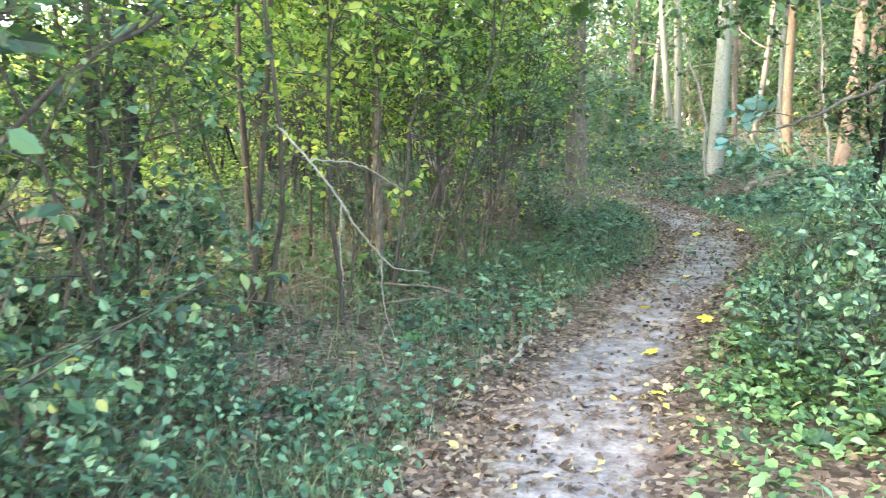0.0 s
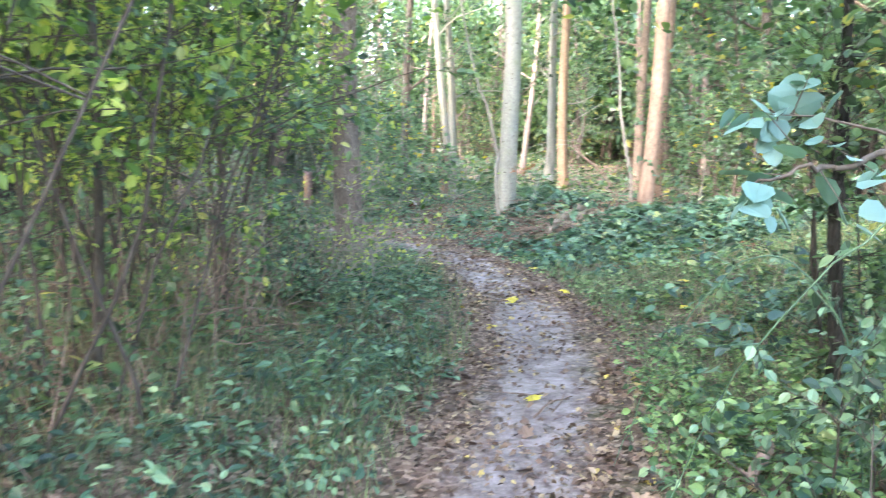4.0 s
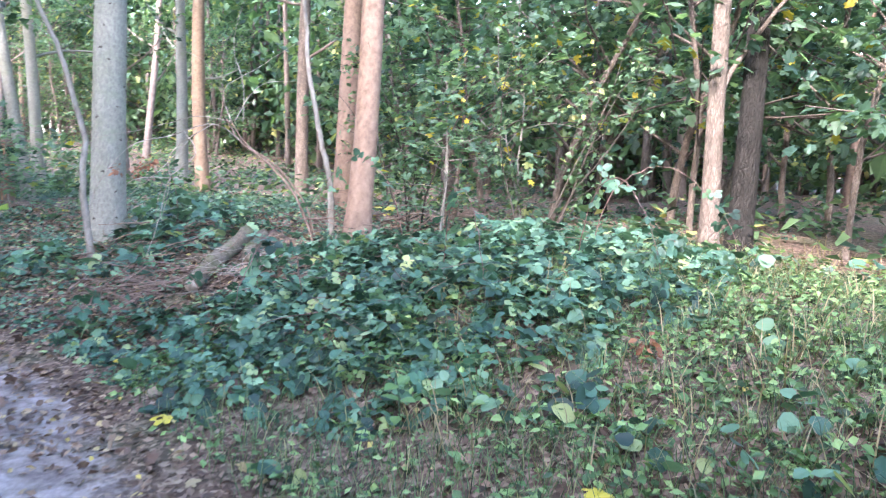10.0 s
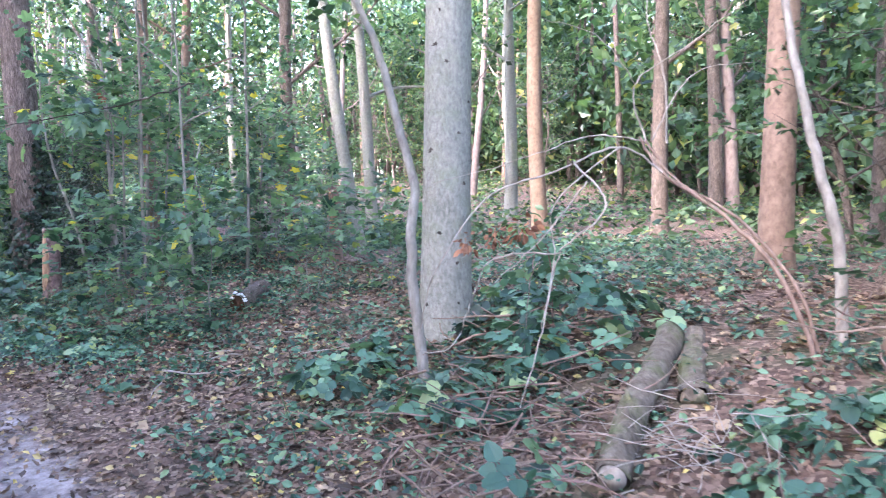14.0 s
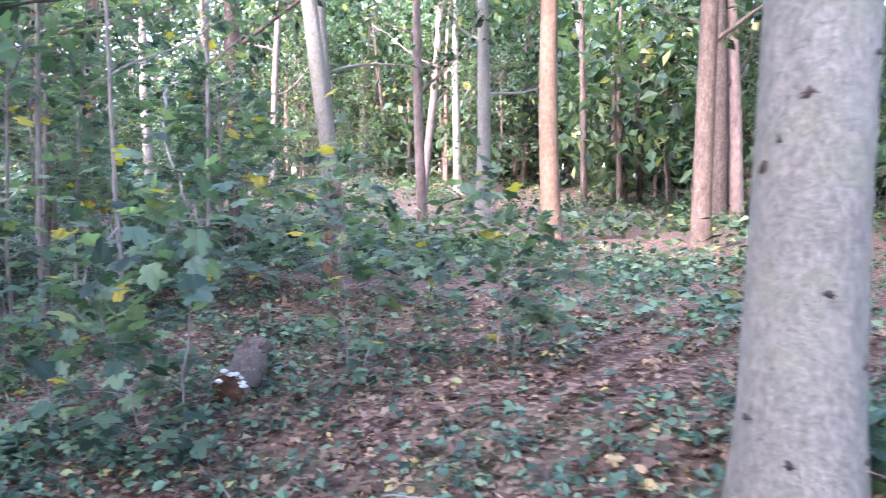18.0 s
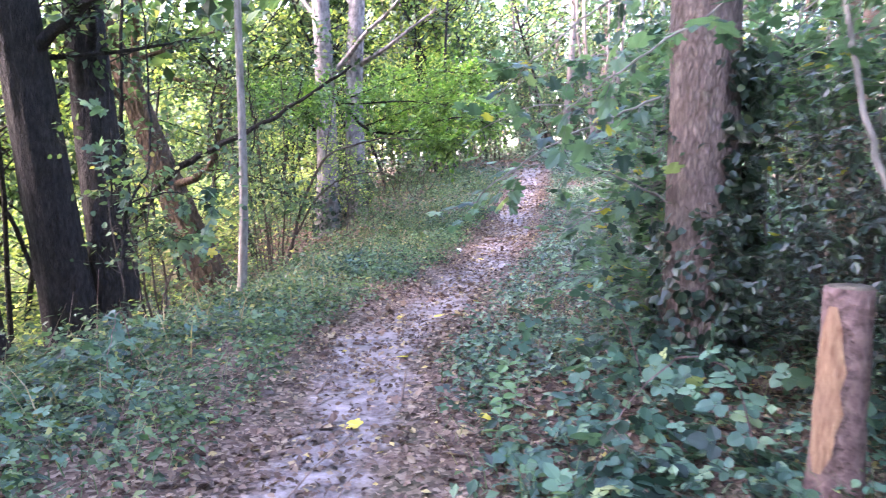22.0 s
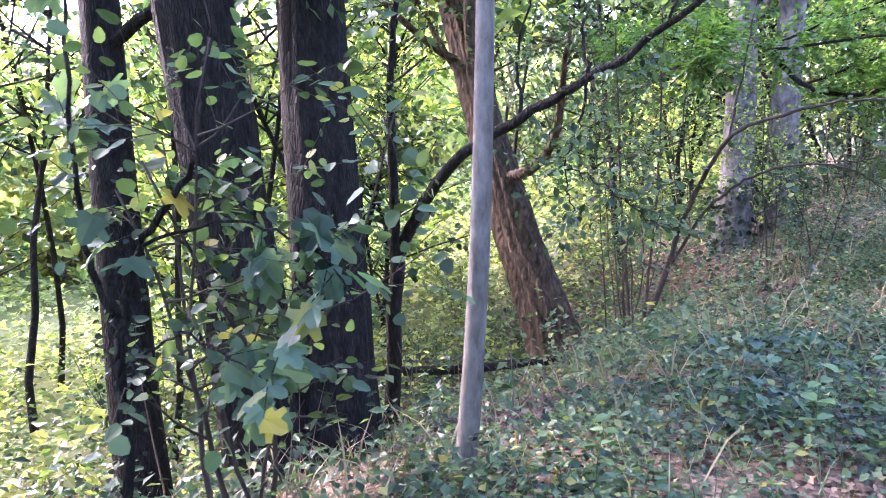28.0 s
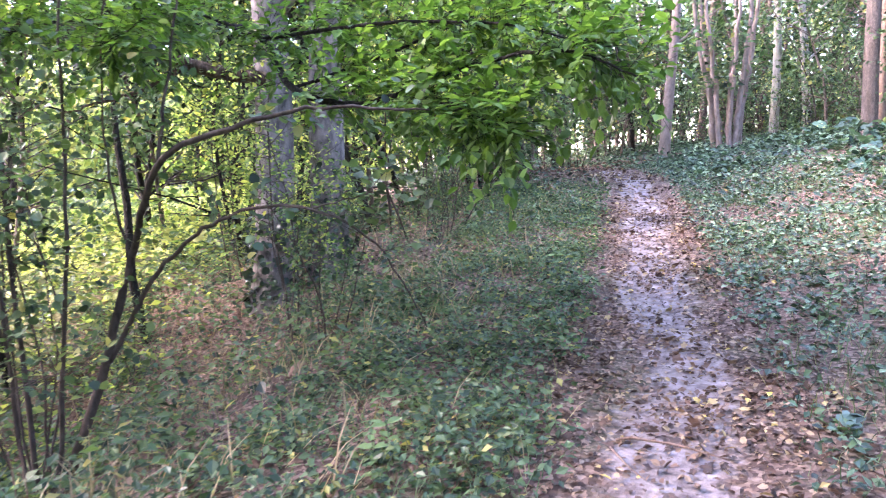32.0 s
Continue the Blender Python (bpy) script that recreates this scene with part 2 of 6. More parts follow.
def ground_mat():
    m, nt, p = nodes_of("forest_soil")
    at = nt.nodes.new("ShaderNodeAttribute")
    at.attribute_name = "worn"
    meadow = nt.nodes.new("ShaderNodeAttribute")
    meadow.attribute_name = "meadow"
    big, mid, fine = noise_tex(nt, 0.9, 4), noise_tex(nt, 7, 5, 0.7), noise_tex(nt, 60, 6, 0.75)
    tc = nt.nodes.new("ShaderNodeTexCoord")
    cells = nt.nodes.new("ShaderNodeTexVoronoi")
    cells.inputs["Scale"].default_value = 34.0
    cells.inputs["Randomness"].default_value = 1.0
    nt.links.new(tc.outputs["Object"], cells.inputs["Vector"])
    pick = nt.nodes.new("ShaderNodeSeparateColor")
    nt.links.new(cells.outputs["Color"], pick.inputs[0])
    old_leaves = ramp(nt, pick.outputs[0], [(0.0, (0.035, 0.022, 0.018)), (0.45, (0.10, 0.062, 0.048)), (0.8, (0.19, 0.13, 0.10)), (1.0, (0.30, 0.22, 0.17))])
    soil = ramp(nt, mid, [(0.3, (0.045, 0.032, 0.022)), (0.55, (0.11, 0.072, 0.048)), (0.75, (0.20, 0.135, 0.09))])
    soil = mix_col(nt, 0.8, soil, old_leaves)
    soil = mix_col(nt, ramp(nt, big, [(0.5, (0, 0, 0)), (0.65, (0.45, 0.45, 0.45))]), soil, (0.035, 0.06, 0.025))
    tread = ramp(nt, mid, [(0.3, (0.085, 0.064, 0.058)), (0.5, (0.21, 0.172, 0.165)), (0.72, (0.36, 0.315, 0.31))])
    tread = mix_col(nt, 0.5, tread, ramp(nt, fine, [(0.3, (0.5, 0.47, 0.45)), (0.65, (1, 1, 1))]), "MULTIPLY")
    f = nt.nodes.new("ShaderNodeMath")
    f.operation = "MULTIPLY_ADD"
    nt.links.new(mid, f.inputs[0])
    f.inputs[1].default_value = 0.9
    nt.links.new(at.outputs["Fac"], f.inputs[2])
    edge = ramp(nt, f.outputs[0], [(0.66, (0, 0, 0)), (1.0, (1, 1, 1))])
    col = mix_col(nt, edge, soil, tread)
    col = mix_col(nt, meadow.outputs["Fac"], col, ramp(nt, mid, [(0.3, (0.07, 0.085, 0.03)), (0.7, (0.17, 0.18, 0.07))]))
    nt.links.new(col, p.inputs["Base Color"])
    p.inputs["Roughness"].default_value = 0.95
    p.inputs["Specular IOR Level"].default_value = 0.15
    h = mix_col(nt, 0.5, mid, fine)
    bump(nt, p, mix_col(nt, 0.5, h, cells.outputs["Distance"]), 0.5, 0.02)
    return m


SOIL = ground_mat()

# ---- the lie of the land ----
WAY = np.array([(-1.2, -6), (-0.4, -2), (0.0, 1.0), (0.37, 2.85), (0.78, 4.0), (1.66, 5.8), (2.55, 7.5), (3.0, 8.3), (3.35, 9.1), (3.65, 10.2), (3.9, 11.2), (4.02, 12.6), (3.95, 14.2), (3.2, 16.6),
                (2.25, 18.6), (1.25, 20.3), (0.6, 21.8), (0.2, 23.3), (-0.05, 25.0), (-0.15, 27.5), (-0.2, 29.9), (-0.35, 31.5), (-0.85, 36.3), (-1.6, 42.8), (-3.1, 48), (-9.5, 60), (-24, 90), (-40, 130)], float)


def _dense(pts, step=0.25):
    out = []
    for a, b in zip(pts[:-1], pts[1:]):
        n = max(1, int(np.hypot(*(b - a)) / step))
        out += [a + (b - a) * i / n for i in range(n)]
    d = np.array(out + [pts[-1]])
    for _ in range(6):
        d[1:-1] = (d[:-2] + 2 * d[1:-1] + d[2:]) / 4
    return d


LINE = _dense(WAY)
_TAN = np.gradient(LINE, axis=0)
_TAN /= np.linalg.norm(_TAN, axis=1, keepdims=True)


def beside(x, y):
    """How far a place lies to the right (+) or left (-) of the middle of the path."""
    x, y = np.atleast_1d(np.asarray(x, float)), np.atleast_1d(np.asarray(y, float))
    out = np.empty(len(x))
    for i in range(0, len(x), 20000):
        dx = x[i:i + 20000, None] - LINE[None, :, 0]
        dy = y[i:i + 20000, None] - LINE[None, :, 1]
        d2 = dx * dx + dy * dy
        k = d2.argmin(1)
        r = np.arange(len(k))
        side = dx[r, k] * _TAN[k, 1] - dy[r, k] * _TAN[k, 0]
        out[i:i + 20000] = np.sign(side) * np.sqrt(d2[r, k])
    return out


def step(a, b, v):
    u = np.clip((v - a) / (b - a), 0, 1)
    return u * u * (3 - 2 * u)


def wobble(x, y, k=1.0, seed=0.0):
    """Gentle unevenness, about -1 to 1."""
    return (np.sin(1.3 * k * x + 2.1 * seed + 1.7 * np.sin(0.9 * k * y)) + np.sin(1.7 * k * y + seed + 1.3 * np.sin(1.1 * k * x + 2)) + 0.6 * np.sin(3.1 * k * x + 2.3 * k * y + seed)) / 2.6


def land(x, y, s=None):
    x, y = np.atleast_1d(np.asarray(x, float)), np.atleast_1d(np.asarray(y, float))
    s = beside(x, y) if s is None else s
    right = (0.55 * step(0.8, 3.6, s)) * (1 - 0.45 * step(16, 20, y))
    left = 0.12 * step(0.8, 2.5, -s) * (1 - step(18, 22, y))
    bank = -2.3 * step(1.5, 8, -s) * step(18, 26, y) * (1 - 0.55 * step(33, 38, y))
    right = right + 0.9 * step(1.5, 9, s) * step(30, 50, y) + 1.45 * step(28.5, 48, y) * (1 - step(5, 11, s))
    far = step(12, 60, np.abs(s)) * 0.6 * wobble(x, y, 0.06, 3)
    rough = 0.05 * wobble(x, y, 1.6, 1) * step(0.3, 1.5, np.abs(s)) + 0.015 * wobble(x, y, 5, 2)
    return right + left + bank + far + rough - 0.04 * (1 - step(0.2, 0.7, np.abs(s)))


def ground_z(x, y):
    return float(land(x, y)[0])


# ---- mesh helpers ----
def mesh_of(name, verts, polys, mat, smooth=True):
    """A mesh from an array of corners and a list of (faces, corners a face) arrays."""
    me = bpy.data.meshes.new(name)
    verts = np.asarray(verts, np.float32)
    sizes = np.concatenate([np.full(len(f), f.shape[1], np.int32) for f in polys])
    loops = np.concatenate([f.ravel() for f in polys]).astype(np.int32)
    me.vertices.add(len(verts))
    me.vertices.foreach_set("co", verts.ravel())
    me.loops.add(len(loops))
    me.loops.foreach_set("vertex_index", loops)
    me.polygons.add(len(sizes))
    me.polygons.foreach_set("loop_start", np.concatenate([[0], np.cumsum(sizes)[:-1]]).astype(np.int32))
    me.update(calc_edges=True)
    me.polygons.foreach_set("use_smooth", np.full(len(sizes), smooth, bool))
    me.materials.append(mat)
    return me


class Heap:
    """Collects pieces of one mesh."""

    def __init__(self):
        self.v, self.f, self.n = [], {}, 0

    def add(self, verts, faces):
        self.v.append(np.asarray(verts, float))
        for f in faces:
            f = np.asarray(f)
            self.f.setdefault(f.shape[1], []).append(f + self.n)
        self.n += len(verts)

    def mesh(self, name, mat, smooth=True):
        return mesh_of(name, np.concatenate(self.v), [np.concatenate(l) for l in self.f.values()], mat, smooth)


def part(name, data, parent=None, label=""):
    ob = new(name, data)
    ob.parent = parent
    return tagged(ob, label)


def unit(v):
    return v / np.maximum(np.linalg.norm(v, axis=-1, keepdims=True), 1e-9)


def tube(heap, pts, radii, sides=6, rough=0.0, rng=None, cap=True, ridge=0.0):
    pts, radii = np.asarray(pts, float), np.asarray(radii, float)
    t = unit(np.gradient(pts, axis=0))
    ref = np.where(np.abs(t[:, 2:3]) > 0.9, np.array([[1.0, 0, 0]]), np.array([[0, 0, 1.0]]))
    a = unit(np.cross(t, ref))
    b = np.cross(t, a)
    ang = np.linspace(0, 2 * np.pi, sides, endpoint=False)
    r = np.repeat(radii[:, None], sides, 1)
    if rough and rng is not None:
        lob = 1 + rough * (np.sin(2 * ang + rng.uniform(0, 6)) + 0.7 * np.sin(3 * ang + rng.uniform(0, 6)))[None]
        r = r * lob * (1 + rough * 0.6 * rng.normal(size=r.shape))
    if ridge:
        r = r * (1 + ridge * np.sin(sides / 3.4 * ang[None] + 1.5 * np.sin(np.arange(len(pts)) * 0.9)[:, None]))
    ring = pts[:, None] + r[..., None] * (np.cos(ang)[None, :, None] * a[:, None] + np.sin(ang)[None, :, None] * b[:, None])
    n = len(pts)
    i = np.arange(n - 1)[:, None] * sides
    j = np.arange(sides)[None]
    k = (j + 1) % sides
    quads = np.stack([i + j, i + k, i + sides + k, i + sides + j], -1).reshape(-1, 4)
    faces = [quads]
    if cap:
        faces.append(np.array([np.arange(sides) + (n - 1) * sides]))
    heap.add(ring.reshape(-1, 3), faces)


# leaf outlines: x across, y along, z up, length 1
OVAL = (np.array([(0, 0, 0), (-.27, .25, .05), (-.3, .6, .05), (0, 1, -.1), (.3, .6, .05), (.27, .25, .05)]), [np.array([(0, 3, 2, 1), (0, 5, 4, 3)])])
SLIM = (np.array([(0, 0, 0), (-.17, .3, .04), (-.15, .6, .03), (0, 1, -.12), (.15, .6, .03), (.17, .3, .04)]), [np.array([(0, 3, 2, 1), (0, 5, 4, 3)])])
ROUND = (np.array([(0, 0, 0), (-.36, .1, .04), (-.46, .45, .05), (-.25, .85, 0), (0, 1, -.06), (.25, .85, 0), (.46, .45, .05), (.36, .1, .04)]), [np.array([(0, 4, 3, 2, 1), (0, 7, 6, 5, 4)])])
KITE = (np.array([(0, 0, 0), (-.32, .5, .07), (0, 1, -.06), (.32, .5, .07)]), [np.array([(0, 3, 2, 1)])])
MAPLE = (np.array([(0, 0, 0), (-.26, -.05, .01), (-.45, .12, .01), (-.34, .28, .03), (-.6, .46, -.03), (-.52, .65, -.04), (-.25, .6, .03), (-.2, .86, -.02), (0, 1, -.1),
                   (.2, .86, -.02), (.25, .6, .03), (.52, .65, -.04), (.6, .46, -.03), (.34, .28, .03), (.45, .12, .01), (.26, -.05, .01)]),
         [np.array([(0, 8, 7, 6), (0, 10, 9, 8)]), np.array([(0, 6, 5, 4, 3), (0, 13, 12, 11, 10)]), np.array([(0, 3, 2, 1), (0, 15, 14, 13)])])
BLADE = (np.array([(-.012, 0, 0), (.012, 0, 0), (.01, .55, .04), (-.01, .55, .04), (0, 1, -.12)]), [np.array([(0, 1, 2, 3)]), np.array([(3, 2, 4)])])


def _bramble():
    v, f = [np.zeros((1, 3))], []
    n = 1
    for deg, off, size in ((0, 0.28, 0.78), (72, 0.1, 0.62), (-72, 0.1, 0.62)):
        c, s = math.cos(radians(deg)), math.sin(radians(deg))
        o = ROUND[0] * size + (0, off, 0)
        v.append(np.stack([o[:, 0] * c - o[:, 1] * s, o[:, 0] * s + o[:, 1] * c, o[:, 2] - 0.1 * abs(s) * o[:, 1]], -1))
        f += [(n, n + 4, n + 3, n + 2, n + 1), (n, n + 7, n + 6, n + 5, n + 4)]
        n += 8
    tri = np.array([(0, 1, 9), (0, 17, 1)])
    return np.concatenate(v), [np.array(f), tri]


TRIPLE = _bramble()


def leaves(heap, shape, pos, along, up, size):
    """Many leaves of one shape: places, ways they point, ways they face, lengths."""
    if not len(pos):
        return
    T, F = shape
    d = unit(along)
    x = unit(np.cross(d, up))
    n = np.cross(x, d)
    v = pos[:, None] + size[:, None, None] * (T[None, :, :1] * x[:, None] + T[None, :, 1:2] * d[:, None] + T[None, :, 2:3] * n[:, None])
    off = np.arange(len(pos))[:, None, None] * len(T)
    heap.add(v.reshape(-1, 3), [(f[None] + off).reshape(-1, f.shape[1]) for f in F])


def wander(rng, start, way, length, n, bend=0.15, lift=0.0):
    """A crooked line of n+1 points."""
    p, d = [np.asarray(start, float)], unit(np.asarray(way, float))
    for _ in range(n):
        d = unit(d + rng.normal(size=3) * bend + (0, 0, lift))
        p.append(p[-1] + d * length / n)
    return np.array(p)


def along_line(pts, u):
    """Places and directions at the shares u of a line."""
    k = np.clip(np.asarray(u) * (len(pts) - 1), 0, len(pts) - 1.001)
    i = k.astype(int)
    w = (k - i)[..., None]
    return pts[i] * (1 - w) + pts[i + 1] * w, unit(pts[i + 1] - pts[i])


def leaf_twigs(rng, wood, leafy, shape, line, count, twig, size, per, r=0.003, lift=0.02, flat=0.6, droop=0.3, u0=0.25):
    """Side twigs along a line, with leaves in two rows on each."""
    for _ in range(count):
        u = rng.uniform(u0, 1.0)
        p, d = along_line(line, np.array([u]))
        side = unit(np.cross(d[0], rng.normal(size=3)))
        way = unit(side * 1.0 + d[0] * rng.uniform(0.3, 1.0) + (0, 0, rng.uniform(-0.1, 0.35)))
        L = twig * rng.uniform(0.5, 1.2)
        tw = wander(rng, p[0], way, L, 2, 0.2, lift)
        if wood is not None:
            tube(wood, tw[[0, 2]], [r, r * 0.4], 3, cap=False)
        n = max(2, int(per * rng.uniform(0.6, 1.3)))
        q, e = along_line(tw, np.linspace(0.15, 1.0, n))
        up = unit(np.array([[0, 0, 1.0]]) * flat + rng.normal(size=(n, 3)) * 0.35)
        out = np.cross(e, up) * np.where(np.arange(n) % 2, 1, -1)[:, None]
        way = unit(e * 0.7 + out + rng.normal(size=(n, 3)) * 0.25 - (0, 0, droop))
        leaves(leafy, shape, q, way, up, size * rng.uniform(0.6, 1.2, n))


def empty(name, x, y, z=None, label="", category="", group="", kind=""):
    ob = new(name)
    ob.location = (x, y, ground_z(x, y) if z is None else z)
    return tagged(ob, label, category, group, kind)

# ---- ground ----
def spread(lo, hi, fine, far):
    """Grid lines: fine between lo and hi, wider and wider out to far."""
    mid = list(np.arange(lo, hi + 1e-6, fine))
    out, d = [], fine
    while (out[-1] if out else 0) < far:
        d *= 1.3
        out.append((out[-1] if out else 0) + d)
    return np.array([lo - o for o in out[::-1]] + mid + [hi + o for o in out])


def build_ground():
    xs, ys = spread(-9, 13, 0.2, 900), spread(-3, 46, 0.2, 900)
    X, Y = np.meshgrid(xs, ys)
    x, y = X.ravel(), Y.ravel()
    s = beside(x, y)
    z = land(x, y, s)
    n, m = len(xs), len(ys)
    i = np.arange(m - 1)[:, None] * n + np.arange(n - 1)[None]
    quads = np.stack([i, i + 1, i + n + 1, i + n], -1).reshape(-1, 4)
    me = mesh_of("ground", np.stack([x, y, z], -1), [quads], SOIL)
    worn = 1 - step(0.02, 0.55, np.abs(s + 0.14 * wobble(x, y, 1.1, 5)))
    meadow = step(7.5, 11, -s) * step(17, 24, y)
    for key, val in (("worn", worn * 0.75), ("meadow", meadow)):
        a = me.attributes.new(key, "FLOAT", "POINT")
        a.data.foreach_set("value", val.astype(np.float32))
    tagged(new("ground", me), "leaf-strewn woodland floor with a trodden pale earth path", "ground", kind="structure")


build_ground()


# ---- trees ----
def trunk_mesh(rng, name, base, top, r0, r1, mat, sides=16, n=14, bend=0.02, rough=0.03, flare=1.35, ridge=0.0):
    """A trunk from base to top, flared at its foot."""
    h = Heap()
    base, top = np.array(base, float), np.array(top, float)
    u = np.linspace(0, 1, n + 1) ** 1.25
    L = np.linalg.norm(top - base)
    sway = np.stack([np.sin(u * 5 + rng.uniform(0, 6)), np.sin(u * 4 + rng.uniform(0, 6)), 0 * u], -1) * bend * L * (u * (1 - u) * 3)[:, None]
    pts = base + (top - base) * u[:, None] + sway
    d = u * L
    r = (r0 + (r1 - r0) * u) * (1 + (flare - 1) * np.exp(-d / max(0.25, r0 * 1.6)))
    tube(h, pts, r, sides, rough, rng, ridge=ridge)
    return h.mesh(name, mat), pts, r


def tree(name, x, y, r, height, mat, lean=(0, 0), label="", category="tree", group="", seed=1, limbs=5, limb_from=0.45, limb_len=3.0, leaf=LEAF_GREEN, shape=KITE,
         leaf_size=0.11, twigs=14, per=7, twig=0.7, sides=14, sink=0.15, bend=0.012, limb_lift=0.06, flare=1.35, knots=0, droop=0.3, low=None, canopy=1000, crown_r=3.0, rough=0.025, ridge=0.0):
    """A tree: trunk, limbs and a crown of leaves on twigs. low: shares of the height of further, low limbs."""
    rng = np.random.default_rng(seed)
    root = empty(name, x, y, None, label, category, group)
    me, pts, rad = trunk_mesh(rng, "trunk", (0, 0, -sink), (lean[0], lean[1], height), r, r * 0.35, mat, sides, 14 if not ridge else 30, bend, rough, flare, ridge)
    part("trunk", me, root)
    leafy, wood = Heap(), Heap()
    shares = list(np.linspace(limb_from, 0.97, limbs)) + list(low or ())
    for k, u in enumerate(shares):
        p, d = along_line(pts, np.array([u ** 0.8]))
        az = k * 2.4 + rng.uniform(-0.5, 0.5)
        way = np.array([math.cos(az), math.sin(az), rng.uniform(0.2, 0.9)])
        L = limb_len * rng.uniform(0.6, 1.15) * (1.15 - 0.5 * u)
        line = wander(rng, p[0], way, L, 7, 0.14, limb_lift)
        r1 = max(0.012, r * 0.35 * (1.1 - u))
        h = Heap()
        tube(h, line, np.linspace(r1, r1 * 0.25, 8), 6)
        limb = part("limb", h.mesh("limb", mat), root)
        spray = Heap()
        leaf_twigs(rng, wood, spray, shape, line, twigs, twig, leaf_size, per, max(0.004, r1 * 0.15), 0.02, droop=droop)
        if spray.n:
            tagged(part("foliage", spray.mesh("foliage", leaf, False), limb), kind="stuff")
    if canopy:
        # high crown above the view: oversized leaves added to shade the floor
        d = unit(rng.normal(size=(canopy, 3))) * rng.uniform(0.15, 1, (canopy, 1)) ** 0.45
        c = d * (crown_r, crown_r, height * 0.24) + (lean[0] * 0.8, lean[1] * 0.8, height * 0.8)
        leaves(leafy, KITE, c, rng.normal(size=(canopy, 3)), unit(rng.normal(size=(canopy, 3)) * 0.5 + (0, 0, 1)), rng.uniform(0.25, 0.55, canopy))
    if knots:
        h = Heap()
        for _ in range(knots):
            u = rng.uniform(0.015, 0.32)
            p, d = along_line(pts, np.array([u ** 0.8]))
            az = rng.uniform(0, 6.28)
            rr = np.interp(u, np.linspace(0, 1, len(rad)), rad)
            c = p[0] + np.array([math.cos(az), math.sin(az), 0]) * rr * 0.985
            s = rng.uniform(0.005, 0.014)
            out = np.array([math.cos(az), math.sin(az), rng.uniform(-0.2, 0.3)])
            tube(h, [c - out * s * 0.3, c + out * s * 0.1, c + out * s * 0.35], [s * 1.6, s * 1.2, s * 0.3], 8, 0.3, rng)
            if rng.uniform() < 0.35:
                across = np.array([-math.sin(az), math.cos(az), 0]) * s
                brow = [c + across * q - (0, 0, s * 0.3 * abs(q)) for q in (-2.4, -1.2, 0, 1.2, 2.4)]
                tube(h, brow, [s * 0.12, s * 0.3, s * 0.4, s * 0.3, s * 0.12], 5, 0.1, rng)
        tagged(part("scarring", h.mesh("scarring", BARK_TWIG), root, "dark branch scars"), kind="stuff")
    if wood.n:
        tagged(part("branchwork", wood.mesh("branchwork", mat), root), kind="stuff")
    if leafy.n:
        tagged(part("crown", leafy.mesh("crown", leaf, False), root), kind="stuff")
    return root


def shrub(name, stems, height, spread_r, mat, leaf, shape, label, category="shrub", group="", seed=1, leaf_size=0.06, r=0.014, branches=7, twigs=7, per=7, twig=0.35, lean=0.35, u0=0.2, lift=0.03, droop=0.3, reach=0.32, woody=True, flat=0.6):
    """A many-stemmed shrub or sapling at the origin, to be copied."""
    rng = np.random.default_rng(seed)
    root = new(name)
    tagged(root, label, category, group)
    leafy, wood = Heap(), Heap()
    for k in range(stems):
        az = rng.uniform(0, 6.28)
        b = np.array([math.cos(az), math.sin(az), 0]) * (rng.uniform(0.02, spread_r) if stems > 1 else 0)
        L = height * rng.uniform(0.7, 1.1)
        way = np.array([math.cos(az) * lean * rng.uniform(0.3, 1), math.sin(az) * lean * rng.uniform(0.3, 1), 1])
        line = wander(rng, b - (0, 0, 0.1), way, L, 9, 0.11, 0.03)
        rs = r * rng.uniform(0.7, 1.3)
        h = Heap()
        tube(h, line, np.linspace(rs, rs * 0.3, 10), 6)
        part("stem", h.mesh("stem", mat), root)
        for j in range(branches):
            u = rng.uniform(u0, 0.98)
            p, d = along_line(line, np.array([u]))
            az2 = rng.uniform(0, 6.28)
            w2 = unit(np.array([math.cos(az2), math.sin(az2), rng.uniform(0.1, 0.9)]))
            br = wander(rng, p[0], w2, height * reach * rng.uniform(0.5, 1.2) * (1.2 - 0.6 * u), 5, 0.15, lift)
            if woody:
                tube(wood, br, np.linspace(rs * 0.42, rs * 0.15, 6), 4, cap=False)
            else:
                tube(wood, br[[0, 2, 5]], [rs * 0.42, rs * 0.3, rs * 0.15], 3, cap=False)
            leaf_twigs(rng, wood if woody else None, leafy, shape, br, twigs, twig, leaf_size, per, 0.0022, 0.01, droop=droop, flat=flat)
    tagged(part("branchwork", wood.mesh("branchwork", mat), root), kind="stuff")
    tagged(part("foliage", leafy.mesh("foliage", leaf, False), root), kind="stuff")
    return root


def plant(proto, x, y, turn=0.0, size=1.0, tilt=0.0, sink=0.0):
    m = Matrix.Translation((x, y, ground_z(x, y) - sink)) @ Matrix.Rotation(turn, 4, "Z") @ Matrix.Rotation(tilt, 4, "X") @ Matrix.Scale(size, 4)
    return copy_thing(proto, m)


